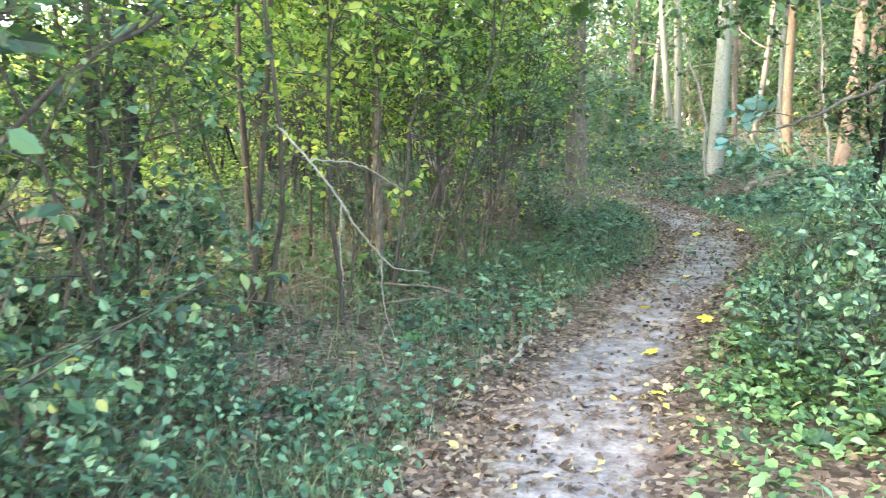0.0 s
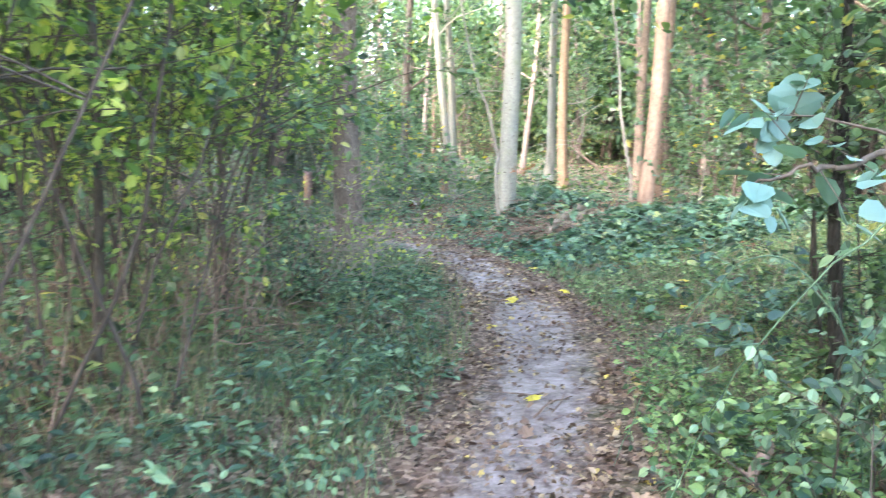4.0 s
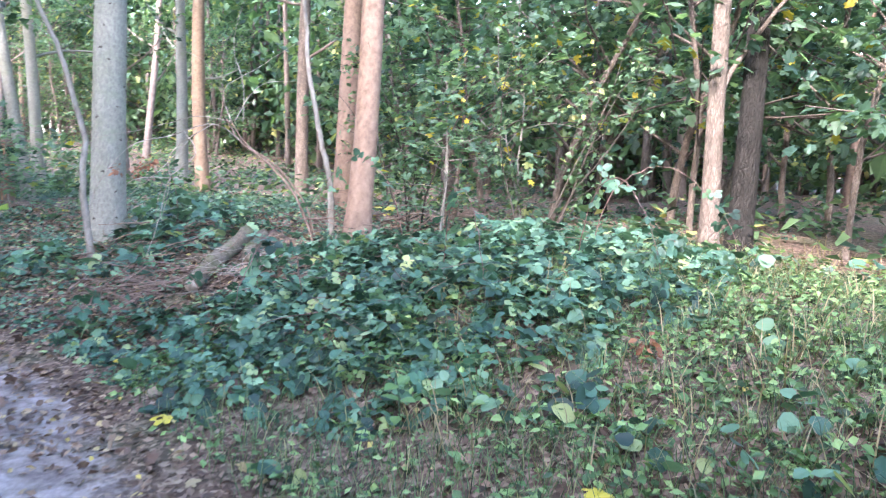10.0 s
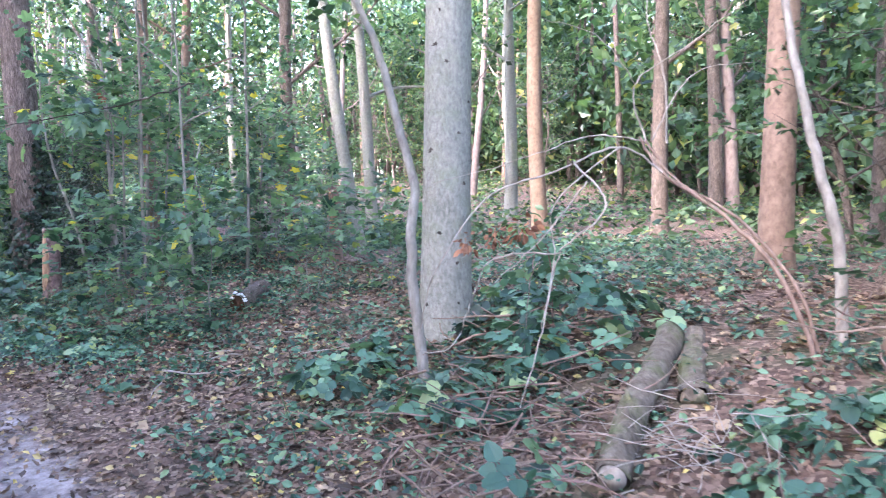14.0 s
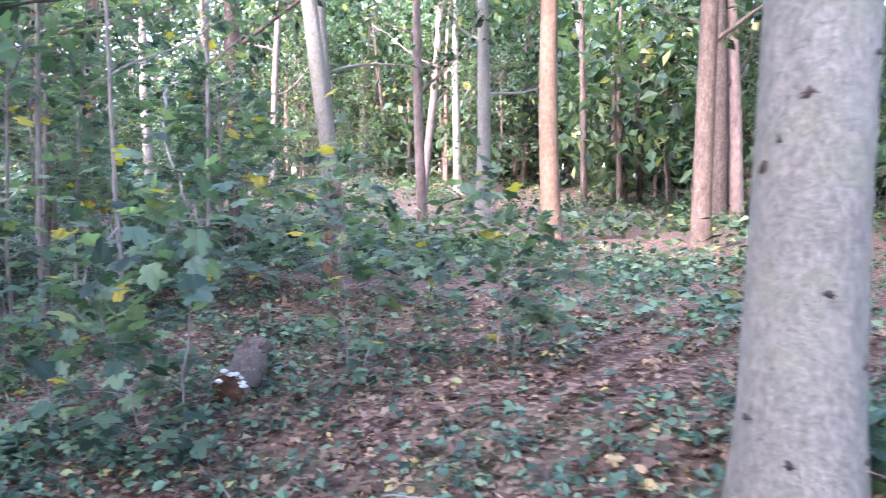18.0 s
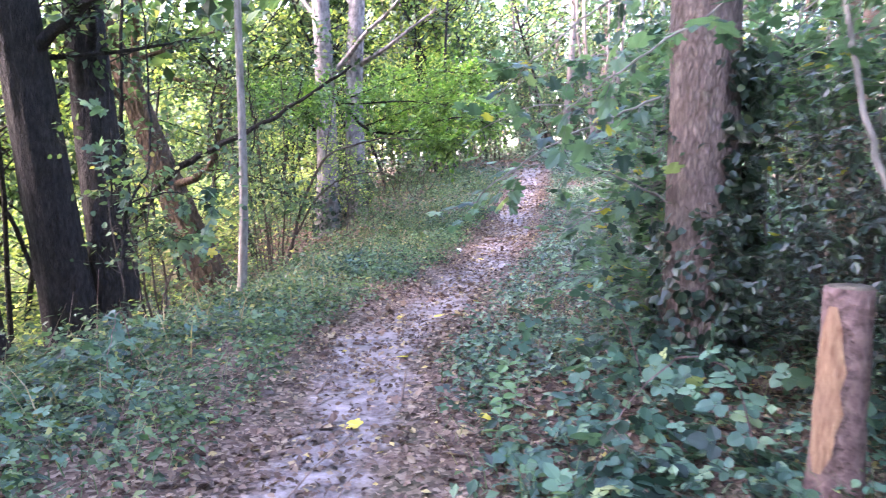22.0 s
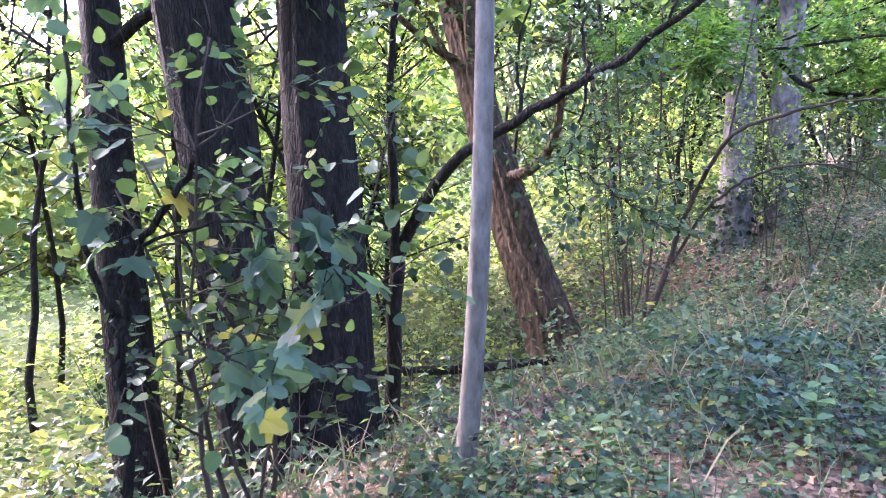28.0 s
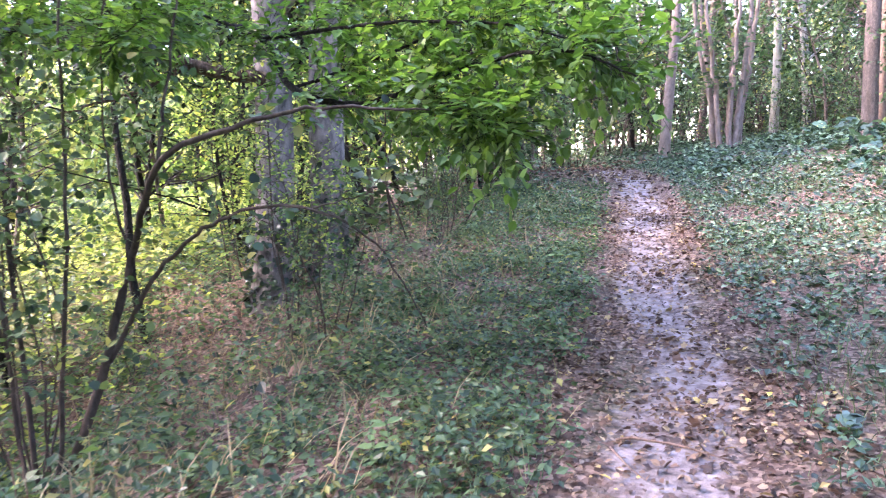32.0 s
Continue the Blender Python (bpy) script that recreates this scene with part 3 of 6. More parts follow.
# trees that stand beside the path
tree("beech_tree", 6.05, 16.46, 0.182, 13, BARK_GREY, (0.1, 0.5), "smooth pale grey beech trunk with dark branch scars", seed=11, sides=24, knots=85, limb_from=0.4, flare=1.3, leaf_size=0.15, twigs=20, limbs=8, canopy=900, crown_r=4.5)
tree("beech_tree", 7.5, 14.0, 0.125, 13, BARK_PINK, (1.3, 0.8), "slender leaning beech with a smooth pinkish trunk", seed=12, sides=20, limb_from=0.4, leaf_size=0.15, twigs=20, limbs=8, canopy=1400, crown_r=4.5)
tree("beech_tree", 9.6, 16.9, 0.16, 14, BARK_PINK, (1.2, 1.0), "pinkish brown leaning beech with a mossy foot", seed=13, sides=18, limb_from=0.35, leaf_size=0.15, twigs=20, limbs=8, canopy=900, crown_r=4.5)
tree("tall_tree", 11.6, 24.9, 0.17, 15, BARK_ORANGE, (-0.4, 0.3), "straight tree with a warm tan trunk", seed=14, limb_from=0.4, leaf_size=0.16, limbs=7, canopy=450, crown_r=4.5)
tree("tall_tree", 7.4, 23.6, 0.115, 13, BARK_GREY, (-1.3, 0.6), "slim pale grey leaning tree in the wood", seed=15, limb_from=0.35, leaf_size=0.16, limbs=7, canopy=450, crown_r=4.5)
tree("oak_tree", 2.53, 23.65, 0.24, 14, BARK_FURROW, (0.35, 0.3), "stout brown oak trunk with furrowed bark and ivy", seed=16, sides=44, ridge=0.03, limb_from=0.35, limb_len=3.5, leaf_size=0.14, twigs=22, limbs=8, canopy=900, crown_r=4.5)
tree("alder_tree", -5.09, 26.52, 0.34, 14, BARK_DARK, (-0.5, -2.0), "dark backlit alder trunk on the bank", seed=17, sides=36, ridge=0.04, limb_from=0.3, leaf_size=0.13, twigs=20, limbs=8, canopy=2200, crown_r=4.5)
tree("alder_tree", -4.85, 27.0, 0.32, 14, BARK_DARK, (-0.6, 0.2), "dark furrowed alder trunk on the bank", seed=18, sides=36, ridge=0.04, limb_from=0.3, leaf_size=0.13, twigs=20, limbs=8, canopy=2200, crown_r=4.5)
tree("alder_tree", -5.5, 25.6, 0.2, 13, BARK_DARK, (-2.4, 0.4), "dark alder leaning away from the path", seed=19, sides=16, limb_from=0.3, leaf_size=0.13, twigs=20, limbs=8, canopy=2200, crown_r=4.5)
tree("slim_tree", -2.3, 25.9, 0.055, 8, BARK_SAPLING, (0.15, 0.6), "thin straight grey sapling beside the path", seed=20, sides=12, limb_from=0.45, limb_len=1.8, flare=1.2, leaf_size=0.1, limbs=8, canopy=120)
tree("willow_tree", -6.0, 31.6, 0.35, 9, BARK_WILLOW, (-4.8, 0.9), "thick leaning willow with rough brown bark", seed=21, rough=0.05, ridge=0.1, sides=44, limb_from=0.3, limb_len=3.5, leaf_size=0.12, twigs=22, limbs=8, canopy=1300, crown_r=4.5)
tree("poplar_tree", -6.07, 36.4, 0.3, 16, BARK_POPLAR, (0.1, 0.4), "tall grey poplar trunk on the bank", seed=22, sides=36, ridge=0.02, limb_from=0.25, limb_len=4, leaf_size=0.13, twigs=22, limbs=9, canopy=900, crown_r=4.5)
tree("poplar_tree", -5.4, 36.9, 0.27, 16, BARK_POPLAR, (0.5, 0.4), "tall dark poplar trunk beside its twin", seed=23, sides=36, ridge=0.02, limb_from=0.25, limb_len=4, leaf_size=0.13, twigs=22, limbs=9, canopy=900, crown_r=4.5)
tree("maple_tree", 10.2, 11.6, 0.1, 11, BARK_BROWN, (0.3, 0.5), "thin brown maple trunk at the edge of the grass", seed=24, limb_from=0.15, leaf=LEAF_MAPLE, shape=MAPLE, limbs=10, leaf_size=0.12, twigs=16, limb_len=2.6, canopy=350)
tree("maple_tree", 10.55, 11.45, 0.13, 11, BARK_DARK, (1.5, 0.4), "dark leaning maple trunk with torn bark", seed=25, limb_from=0.2, leaf=LEAF_MAPLE, shape=MAPLE, limbs=8, leaf_size=0.12, twigs=16, limb_len=2.6, canopy=350)
tree("lime_tree", 3.75, 5.6, 0.2, 12, BARK_MOSSY, (0.3, 0.2), "big trunk with a mossy flared foot beside the path", seed=26, limb_from=0.35, limbs=8, leaf_size=0.13, sides=20, flare=1.7, canopy=500)
tree("oak_tree", 2.5, 13.6, 0.2, 13, BARK_BROWN, (0.0, 0.1), "brown trunk half hidden in the thicket", seed=27, limb_from=0.3, limbs=8, leaf_size=0.13, sides=32, ridge=0.03, canopy=1400, crown_r=4.5)


def wood_tree(x, y, r, seed, mat, lean=(0, 0), h=13, **more):
    more.setdefault("canopy", 1000 if y < 21 else 150 if x < 8 and 35 < y < 60 else 380 if x < 17 and y < 47 else 1000)
    return tree("woodland_tree", x, y, r, h, mat, lean, "tall woodland tree among the undergrowth", seed=seed, limbs=8, limb_from=0.25, twigs=13, per=7, leaf_size=0.2, sides=9, group="woodland trees", **more)


for k, (x, y, r, mt, lx) in enumerate([(13.3, 23.3, 0.16, BARK_BROWN, 0.2), (14.7, 19.7, 0.17, BARK_BROWN, -0.2), (13.5, 15.1, 0.18, BARK_DARK, 0.1), (6.9, 27, 0.15, BARK_BROWN, 0.3), (9.2, 29, 0.16, BARK_GREY, -0.6),
                                       (4.2, 27.5, 0.13, BARK_PINK, 0.3), (4.9, 30, 0.14, BARK_PINK, 0.5), (2.9, 33, 0.13, BARK_BROWN, 0.2), (14, 31, 0.2, BARK_GREY, 0.3), (18, 27, 0.2, BARK_BROWN, -0.3)]):
    wood_tree(x, y, r, 40 + k, mt, (lx, 0.3))
# trees added behind the thicket, mostly out of view, to block the sun
for k, (x, y) in enumerate(((-6, -4), (-9, -1), (-12, 2.5), (-4, -8.5), (-10, -7), (-7, 2), (-1.5, -7), (-12, 9), (-8, 10.5), (-10, 5.5), (-13, 13), (-9.5, 14), (-6.5, 15.5), (-12, 17), (-8.5, 18.5), (-15, 16), (-16, 10), (-11, 20.5))):
    wood_tree(x, y, 0.17, 700 + k, (BARK_DARK, BARK_BROWN)[k % 2], (0.2, 0.1), 13.5, canopy=800 if y < 8 else 1300, crown_r=4.2)
_rng = np.random.default_rng(5)
_spots = [(11.6, 24.9), (13.3, 23.3), (14.7, 19.7), (13.5, 15.1)]


def clear(x, y, d):
    return all(math.hypot(x - a, y - b) > d for a, b in _spots)


while len(_spots) < 54:
    x, y = _rng.uniform(2, 36), _rng.uniform(2, 66)
    if 7 < float(beside(x, y)[0]) and math.hypot(x - 10, y - 14) > 5 and clear(x, y, 2.4):
        _spots.append((x, y))
        if math.hypot(x - 9, y - 19) < 11:
            continue
        wood_tree(x, y, _rng.uniform(0.1, 0.2), 100 + len(_spots), [BARK_BROWN, BARK_GREY, BARK_PINK, BARK_PALE][len(_spots) % 4], (_rng.uniform(-1, 1), _rng.uniform(-1, 1)), _rng.uniform(11, 16))

# ---- shrubs and saplings ----
hazels = [shrub("hazel_shrub", 5, 3.9, 0.45, BARK_TWIG, LEAF_HAZEL, OVAL, "hazel shrub with yellowing green leaves beside the path", seed=60 + i, group="thicket shrubs", leaf_size=0.078, branches=12, twigs=5, per=6, u0=(0.28, 0.36, 0.42)[i], reach=0.28) for i in range(3)]
hazels.append(shrub("hazel_shrub", 5, 3.9, 0.45, BARK_TWIG, LEAF_GREEN, OVAL, "green hazel shrub beside the path", seed=63, group="thicket shrubs", leaf_size=0.06, branches=11, twigs=6, per=8, u0=0.15, reach=0.28))
hazels_far = [shrub("hazel_shrub", 4, 4.4, 0.4, BARK_TWIG, LEAF_HAZEL, KITE, "hazel shrub deeper in the thicket", seed=64 + i, group="thicket shrubs", leaf_size=0.11, branches=9, twigs=5, per=7, u0=0.28, woody=False) for i in range(2)]
maples = [
          shrub("maple_sapling", 2, 3.3, 0.12, BARK_SAPLING, LEAF_MAPLE, MAPLE, "young field maple with green and a few yellow leaves", category="sapling", seed=70 + i, group="maple saplings", leaf_size=0.112, branches=12, twigs=5, per=5, lean=0.2, r=0.018, flat=1.6, droop=0.1, lift=0.0) for i in range(3)]
greens = [shrub("hawthorn_shrub", 5, 3.0, 0.35, BARK_TWIG, LEAF_GREEN, KITE, "dark green woodland shrub", seed=80 + i, group="woodland shrubs", leaf_size=0.095, branches=9, twigs=5, per=6, u0=0.06, woody=False) for i in range(3)]
young = [shrub("young_tree", 1, 7.0, 0.1, BARK_BROWN, LEAF_GREEN, KITE, "young woodland tree with dense green leaves", category="tree", seed=85 + i, group="young trees", leaf_size=0.155, branches=30, twigs=7, per=7, r=0.055, u0=0.12, lean=0.1, reach=0.3, twig=0.5, woody=False) for i in range(3)]
young_maple = [shrub("young_maple", 1, 6.0, 0.1, BARK_BROWN, LEAF_MAPLE, MAPLE, "young maple with broad green leaves", category="tree", seed=88 + i, group="young maples", leaf_size=0.13, branches=24, twigs=7, per=7, r=0.045, u0=0.15, lean=0.1, reach=0.32, twig=0.5, woody=False) for i in range(2)]
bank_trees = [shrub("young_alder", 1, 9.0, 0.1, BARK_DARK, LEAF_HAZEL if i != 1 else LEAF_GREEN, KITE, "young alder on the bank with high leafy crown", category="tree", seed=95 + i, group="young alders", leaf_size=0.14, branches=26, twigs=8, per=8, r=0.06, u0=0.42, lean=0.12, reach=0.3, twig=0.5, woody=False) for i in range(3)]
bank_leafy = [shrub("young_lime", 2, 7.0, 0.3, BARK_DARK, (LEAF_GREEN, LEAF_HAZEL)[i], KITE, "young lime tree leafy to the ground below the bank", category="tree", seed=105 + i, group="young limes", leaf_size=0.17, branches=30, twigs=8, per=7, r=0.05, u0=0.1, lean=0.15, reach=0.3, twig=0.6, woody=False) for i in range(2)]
low_shrubs = [shrub("dogwood_shrub", 7, 1.0, 0.3, BARK_TWIG, LEAF_HERB, OVAL, "low light green shrub at the path's edge", seed=91 + i, group="low shrubs", leaf_size=0.055, branches=5, twigs=4, per=7, r=0.006, u0=0.15, twig=0.2, lean=0.6) for i in range(2)]

# the thicket on the left of the first stretch
for k in range(26):
    y = -0.5 + 15.0 * (k + _rng.uniform(-0.3, 0.3)) / 26
    px = np.interp(y, LINE[:, 1], LINE[:, 0])
    back, turn, size = _rng.uniform(2.2, 3.4), _rng.uniform(0, 6.28), _rng.uniform(0.85, 1.15)
    plant(hazels[3 if y < 4.8 or k % 5 == 4 else k % 3], px - back - (0.7 if y > 8.8 else 0), y, turn, size)
for k in range(14):
    y = _rng.uniform(-2, 17)
    px = np.interp(y, LINE[:, 1], LINE[:, 0])
    plant(hazels_far[k % 2], px - _rng.uniform(3.4, 9), y, _rng.uniform(0, 6.28), _rng.uniform(0.8, 1.2))
for x, y, sz in ((-1.9, 4.5, 1.3), (-2.4, 5.1, 1.4), (-2.7, 4.2, 1.5), (-1.35, 2.5, 0.9), (-1.75, 3.05, 1.0), (-1.9, 2.3, 1.0), (-1.3, 3.6, 0.7), (2.15, 3.95, 1.1), (2.5, 4.6, 1.2), (2.3, 3.2, 1.0), (2.9, 3.9, 1.3), (3.0, 5.2, 1.0), (2.9, 2.9, 1.2), (4.6, 7.4, 0.8)):
    plant(low_shrubs[int(x * 10) % 2], x, y, _rng.uniform(0, 6.28), sz)

for k in range(5):
    y = 2.0 + 12.0 * (k + _rng.uniform(-0.3, 0.3)) / 5
    plant(low_shrubs[k % 2], np.interp(y, LINE[:, 1], LINE[:, 0]) - _rng.uniform(2.1, 3.0), y, _rng.uniform(0, 6.28), _rng.uniform(0.7, 1.3))
# maples and shrubs behind the clearing and the brambles
for x, y, sz in ((8.3, 13.6, 0.62), (9.0, 13.0, 0.7), (9.7, 13.6, 0.8), (8.8, 14.6, 0.7)):
    plant((maples if int(x * 10) % 2 else greens)[int(x * 10) % 3], x, y, _rng.uniform(0, 6.28), sz * 1.15)
for k, (x, y, sz) in enumerate(((11, 14.2, 1.0), (11.8, 12.6, 1.1), (12.3, 10.4, 1.0), (11.3, 9.0, 1.0), (12.8, 13.4, 1.1), (10.6, 15.6, 0.9), (13.2, 8.2, 1.2), (9.3, 8.0, 0.9), (11.9, 16.2, 1.0), (10.3, 6.3, 1.0), (8.6, 4.6, 1.0), (7.0, 2.5, 1.0), (12.4, 6.4, 1.1), (11.2, 10.6, 0.95), (9.9, 9.2, 0.8), (13.9, 11.6, 1.2), (14.4, 9.6, 1.2), (13.2, 14.9, 1.1), (14.9, 13.6, 1.2), (15.6, 11.2, 1.3), (12.2, 18.2, 1.0), (15.2, 16.2, 1.2), (16.4, 8.6, 1.3))):
    plant(young_maple[k % 2], x, y, _rng.uniform(0, 6.28), sz)
for k, (x, y, sz) in enumerate(((6.2, 6.0, 0.8), (7.3, 6.8, 0.8), (5.6, 4.4, 0.9), (6.6, 4.9, 1.0), (4.6, 3.0, 0.9), (5.2, 1.8, 1.0), (3.9, 1.6, 0.9), (8.4, 6.6, 0.9), (4.4, 6.9, 0.8), (5.0, 6.1, 0.9))):
    plant(greens[k % 3], x, y, _rng.uniform(0, 6.28), sz)
k = n = 0
while n < 64:
    k += 1
    x, y = _rng.uniform(2, 34), _rng.uniform(1, 64)
    s_ = float(beside(x, y)[0])
    near = math.hypot(x - 4, y - 12)
    if s_ > (9.5 if y < 32 else 6.5) and near > 9.5 and clear(x, y, 0.8):
        n += 1
        if x < 17 and 22 < y < 46:
            continue
        plant(young[n % 3] if n % 3 else greens[n % 3], x, y, _rng.uniform(0, 6.28), _rng.uniform(0.75, 1.3))
# saplings between the beech and the oak
for k, (x, y, sz) in enumerate(((3.9, 21.9, 1.15), (4.1, 24.0, 1.1), (5.6, 23.0, 0.9), (3.5, 25.2, 1.0), (5.0, 24.8, 1.1), (6.1, 24.8, 0.9), (3.0, 27.0, 1.0), (4.6, 26.4, 1.0), (2.4, 24.9, 0.8), (2.1, 24.1, 0.75), (2.5, 25.9, 0.8), (2.0, 26.8, 0.7), (2.9, 24.2, 0.9), (6.4, 26.2, 1.0))):
    plant(maples[k % 3], x, y, _rng.uniform(0, 6.28), sz)
# the left bank and the far end of the path
for k, (x, y, sz) in enumerate(((-4.0, 23.0, 0.9), (-5.5, 23.4, 1.0), (-3.6, 33.4, 0.6), (-4.6, 34.6, 0.8), (-4.4, 38.2, 1.0), (-5.6, 39.5, 1.1), (-4.9, 42, 1.2), (-6.5, 44, 1.2), (-5.6, 47, 1.3), (-7.6, 38, 1.1), (-3.2, 21.0, 0.9), (-4.4, 19.2, 1.0), (-2.4, 18.2, 0.9), (-1.6, 16.4, 0.9), (-5.9, 21.0, 1.0))):
    plant((greens + hazels)[k % 6], x, y, _rng.uniform(0, 6.28), sz)
for k in range(14):
    x, y = _rng.uniform(1.4, 9), _rng.uniform(50, 60)
    plant(greens[k % 3], x, y, _rng.uniform(0, 6.28), _rng.uniform(0.6, 1.0))
for k in range(24):
    x, y = _rng.uniform(4.2, 10), _rng.uniform(30, 58)
    plant((greens + maples)[k % 6], x, y, _rng.uniform(0, 6.28), _rng.uniform(0.7, 1.3))
for k, (x, y, sz) in enumerate(((-4.5, 46, 1.0), (-5.5, 52, 1.0), (-7, 49, 1.1), (-3.0, 60, 1.2), (-8.5, 57, 1.2), (-9.0, 43, 1.0), (3.0, 52, 1.0), (1.5, 60, 1.1), (-0.5, 66, 1.2), (4.8, 44, 0.8), (-7.5, 20, 1.0), (-6, 17, 1.0), (-11, 40, 1.2), (-13, 38, 1.2), (-8.4, 22.6, 1.0), (-6.9, 41.5, 1.1), (-3.2, 54, 1.0), (-6, 57, 1.2), (-1.5, 63, 1.2), (-5, 64, 1.3))):
    plant(young[k % 3], x, y, _rng.uniform(0, 6.28), sz)
for k, (x, y, sz) in enumerate(((-7.2, 23.6, 1.0), (-8.5, 27.0, 1.1), (-9.2, 30.6, 1.1), (-9.6, 35.0, 1.1), (-9.0, 40.5, 1.2), (-6.8, 43.0, 1.1), (-11.5, 31.8, 1.1), (-11.8, 37.0, 1.2), (-10.5, 26.0, 1.1), (-6.6, 47.5, 1.2), (-9.5, 46.0, 1.2), (-5.6, 21.6, 1.0), (-4.8, 50.5, 1.1), (-12.5, 43.0, 1.2))):
    plant(bank_trees[k % 3], x, y, _rng.uniform(0, 6.28), sz)
for k, (x, y, sz) in enumerate(((-4.0, 41.5, 1.35), (-4.8, 45.0, 1.4), (-5.4, 49.0, 1.5), (-2.9, 55.5, 1.5), (-6.2, 53.0, 1.6), (-8.0, 36.0, 1.3), (-6.8, 26.8, 1.1), (-9.5, 40.5, 1.3), (-6.8, 44.5, 1.3), (-8.5, 24.8, 1.1), (-10, 29, 1.2), (-6.4, 40.5, 1.2), (-13, 27, 1.2), (-14, 33, 1.3))):
    plant(bank_trees[1 + k % 2], x, y, _rng.uniform(0, 6.28), sz)
for k, (x, y, sz) in enumerate(((0.5, 57, 1.7), (-3.6, 61, 1.7), (-7.5, 60, 1.7), (4.5, 58, 1.7), (-1.2, 65, 1.8), (-5.5, 67, 1.8), (3.0, 66, 1.8), (-10.5, 54, 1.7), (-11, 63, 1.8), (7.5, 60, 1.7))):
    plant(young[k % 3], x, y, _rng.uniform(0, 6.28), sz)
for k, (x, y, sz) in enumerate(((-4.4, 39.5, 0.5), (-4.2, 42.2, 0.55), (-4.7, 44.3, 0.7), (-4.4, 47.2, 0.7), (-5.2, 41.0, 0.8), (-3.9, 37.6, 0.4), (-5.0, 50.0, 0.9), (-4.6, 53.0, 0.9), (-8.0, 30.6, 0.5), (-7.3, 32.6, 0.4), (-8.9, 32.6, 0.6), (-9.6, 28.6, 0.65), (-8.7, 26.8, 0.6), (-10.4, 33.8, 0.7), (-7.0, 34.6, 0.5))):
    plant(greens[k % 3], x, y, _rng.uniform(0, 6.28), sz)
for k, (x, y, sz) in enumerate(((-10.4, 32.2, 1.05), (-12.6, 33.4, 1.2), (-9.5, 42.5, 1.6), (-7.2, 47.0, 1.6), (-12.5, 40.5, 1.6), (-5.4, 44.5, 1.3), (-8.6, 39.5, 1.3), (-10.5, 47.5, 1.4), (-7.4, 51.0, 1.4), (-13.5, 45.5, 1.4), (-15.5, 40.0, 1.4), (-9.0, 55.0, 1.5), (-13.0, 52.0, 1.5), (-11.8, 29.5, 1.1), (-13.5, 25.5, 1.2), (-16.0, 31.0, 1.3), (-5.2, 55.0, 1.3))):
    plant(bank_leafy[k % 2], x, y, 0.8 * k, sz)
# knee-high maple seedlings between the stump and the beech
seedlings = [shrub("maple_seedling", 2, 1.5, 0.06, BARK_SAPLING, LEAF_MAPLE, MAPLE, "low maple seedling with flat sprays of bluish green leaves", category="sapling", seed=97 + i, group="maple seedlings", leaf_size=0.112, branches=9, twigs=4, per=4, r=0.008, u0=0.25, lean=0.25, reach=0.42, twig=0.28, droop=0.08, flat=1.8, lift=0.0) for i in range(2)]
for k, (x, y, sz) in enumerate(((3.7, 20.6, 1.0), (4.5, 18.6, 0.9), (5.6, 19.0, 0.8), (4.6, 21.8, 1.0), (2.4, 24.6, 0.9), (2.0, 25.6, 0.8), (1.9, 23.9, 0.7), (6.4, 18.6, 0.8), (4.0, 19.3, 0.7), (5.7, 22.0, 1.2), (6.3, 20.8, 1.1))):
    plant(seedlings[k % 2], x, y, _rng.uniform(0, 6.28), sz)
_protos = seedlings + bank_leafy + hazels + bank_trees + hazels_far + maples + greens + young + young_maple + low_shrubs
for k, p in enumerate(_protos):
    x, y = 20 + 1.7 * k, 3 + 1.3 * k
    p.location = (x, y, ground_z(x, y))


# ---- ground cover ----
def band(seed, n, y0, y1, s0, s1, density):
    """About n places along the path between y0 and y1, s0 to s1 beside it, thinned by density(x, y, s)."""
    rng = np.random.default_rng(seed)
    y, off = rng.uniform(y0, y1, n), rng.uniform(s0, s1, n)
    k = np.clip(np.searchsorted(LINE[:, 1], y), 0, len(LINE) - 1)
    x, y = LINE[k, 0] + _TAN[k, 1] * off, y - _TAN[k, 0] * off
    s = beside(x, y)
    keep = (rng.uniform(size=n) < density(x, y, s)) & (s > min(s0, s1) - 0.2)
    x, y, s = x[keep], y[keep], s[keep]
    return rng, np.stack([x, y, land(x, y, s)], -1), s


def stuff(name, heap, mat, label, category):
    return tagged(new(name, heap.mesh(name, mat, False)), label, category, kind="stuff")


def litter(name, seed, n, y0, y1, s0, s1, density, mat, label, size=0.06, shape2=MAPLE, share=0.94):
    rng, p, s = band(seed, n, y0, y1, s0, s1, density)
    h = Heap()
    k = len(p)
    az = rng.uniform(0, 6.28, k)
    along = np.stack([np.cos(az), np.sin(az), rng.normal(0, 0.35, k)], -1)
    up = unit(np.stack([rng.normal(0, 0.6, k), rng.normal(0, 0.6, k), np.ones(k)], -1))
    p[:, 2] += rng.uniform(0.004, 0.03, k)
    a = rng.uniform(size=k) < share
    sz = size * rng.uniform(0.45, 1.4, k)
    b = a & (rng.uniform(size=k) < 0.7)
    leaves(h, KITE, p[b], along[b], up[b], sz[b])
    a = a & ~b
    leaves(h, OVAL, p[a], along[a], up[a], sz[a])
    c = ~(a | b)
    leaves(h, shape2, p[c], along[c], up[c], sz[c] * 1.3)
    return stuff(name, h, mat, label, "leaf litter")


def patchy(x, y, k, seed, lo=0.2, hi=0.8):
    return np.clip(0.5 + 0.55 * wobble(x, y, k, seed), lo, hi)


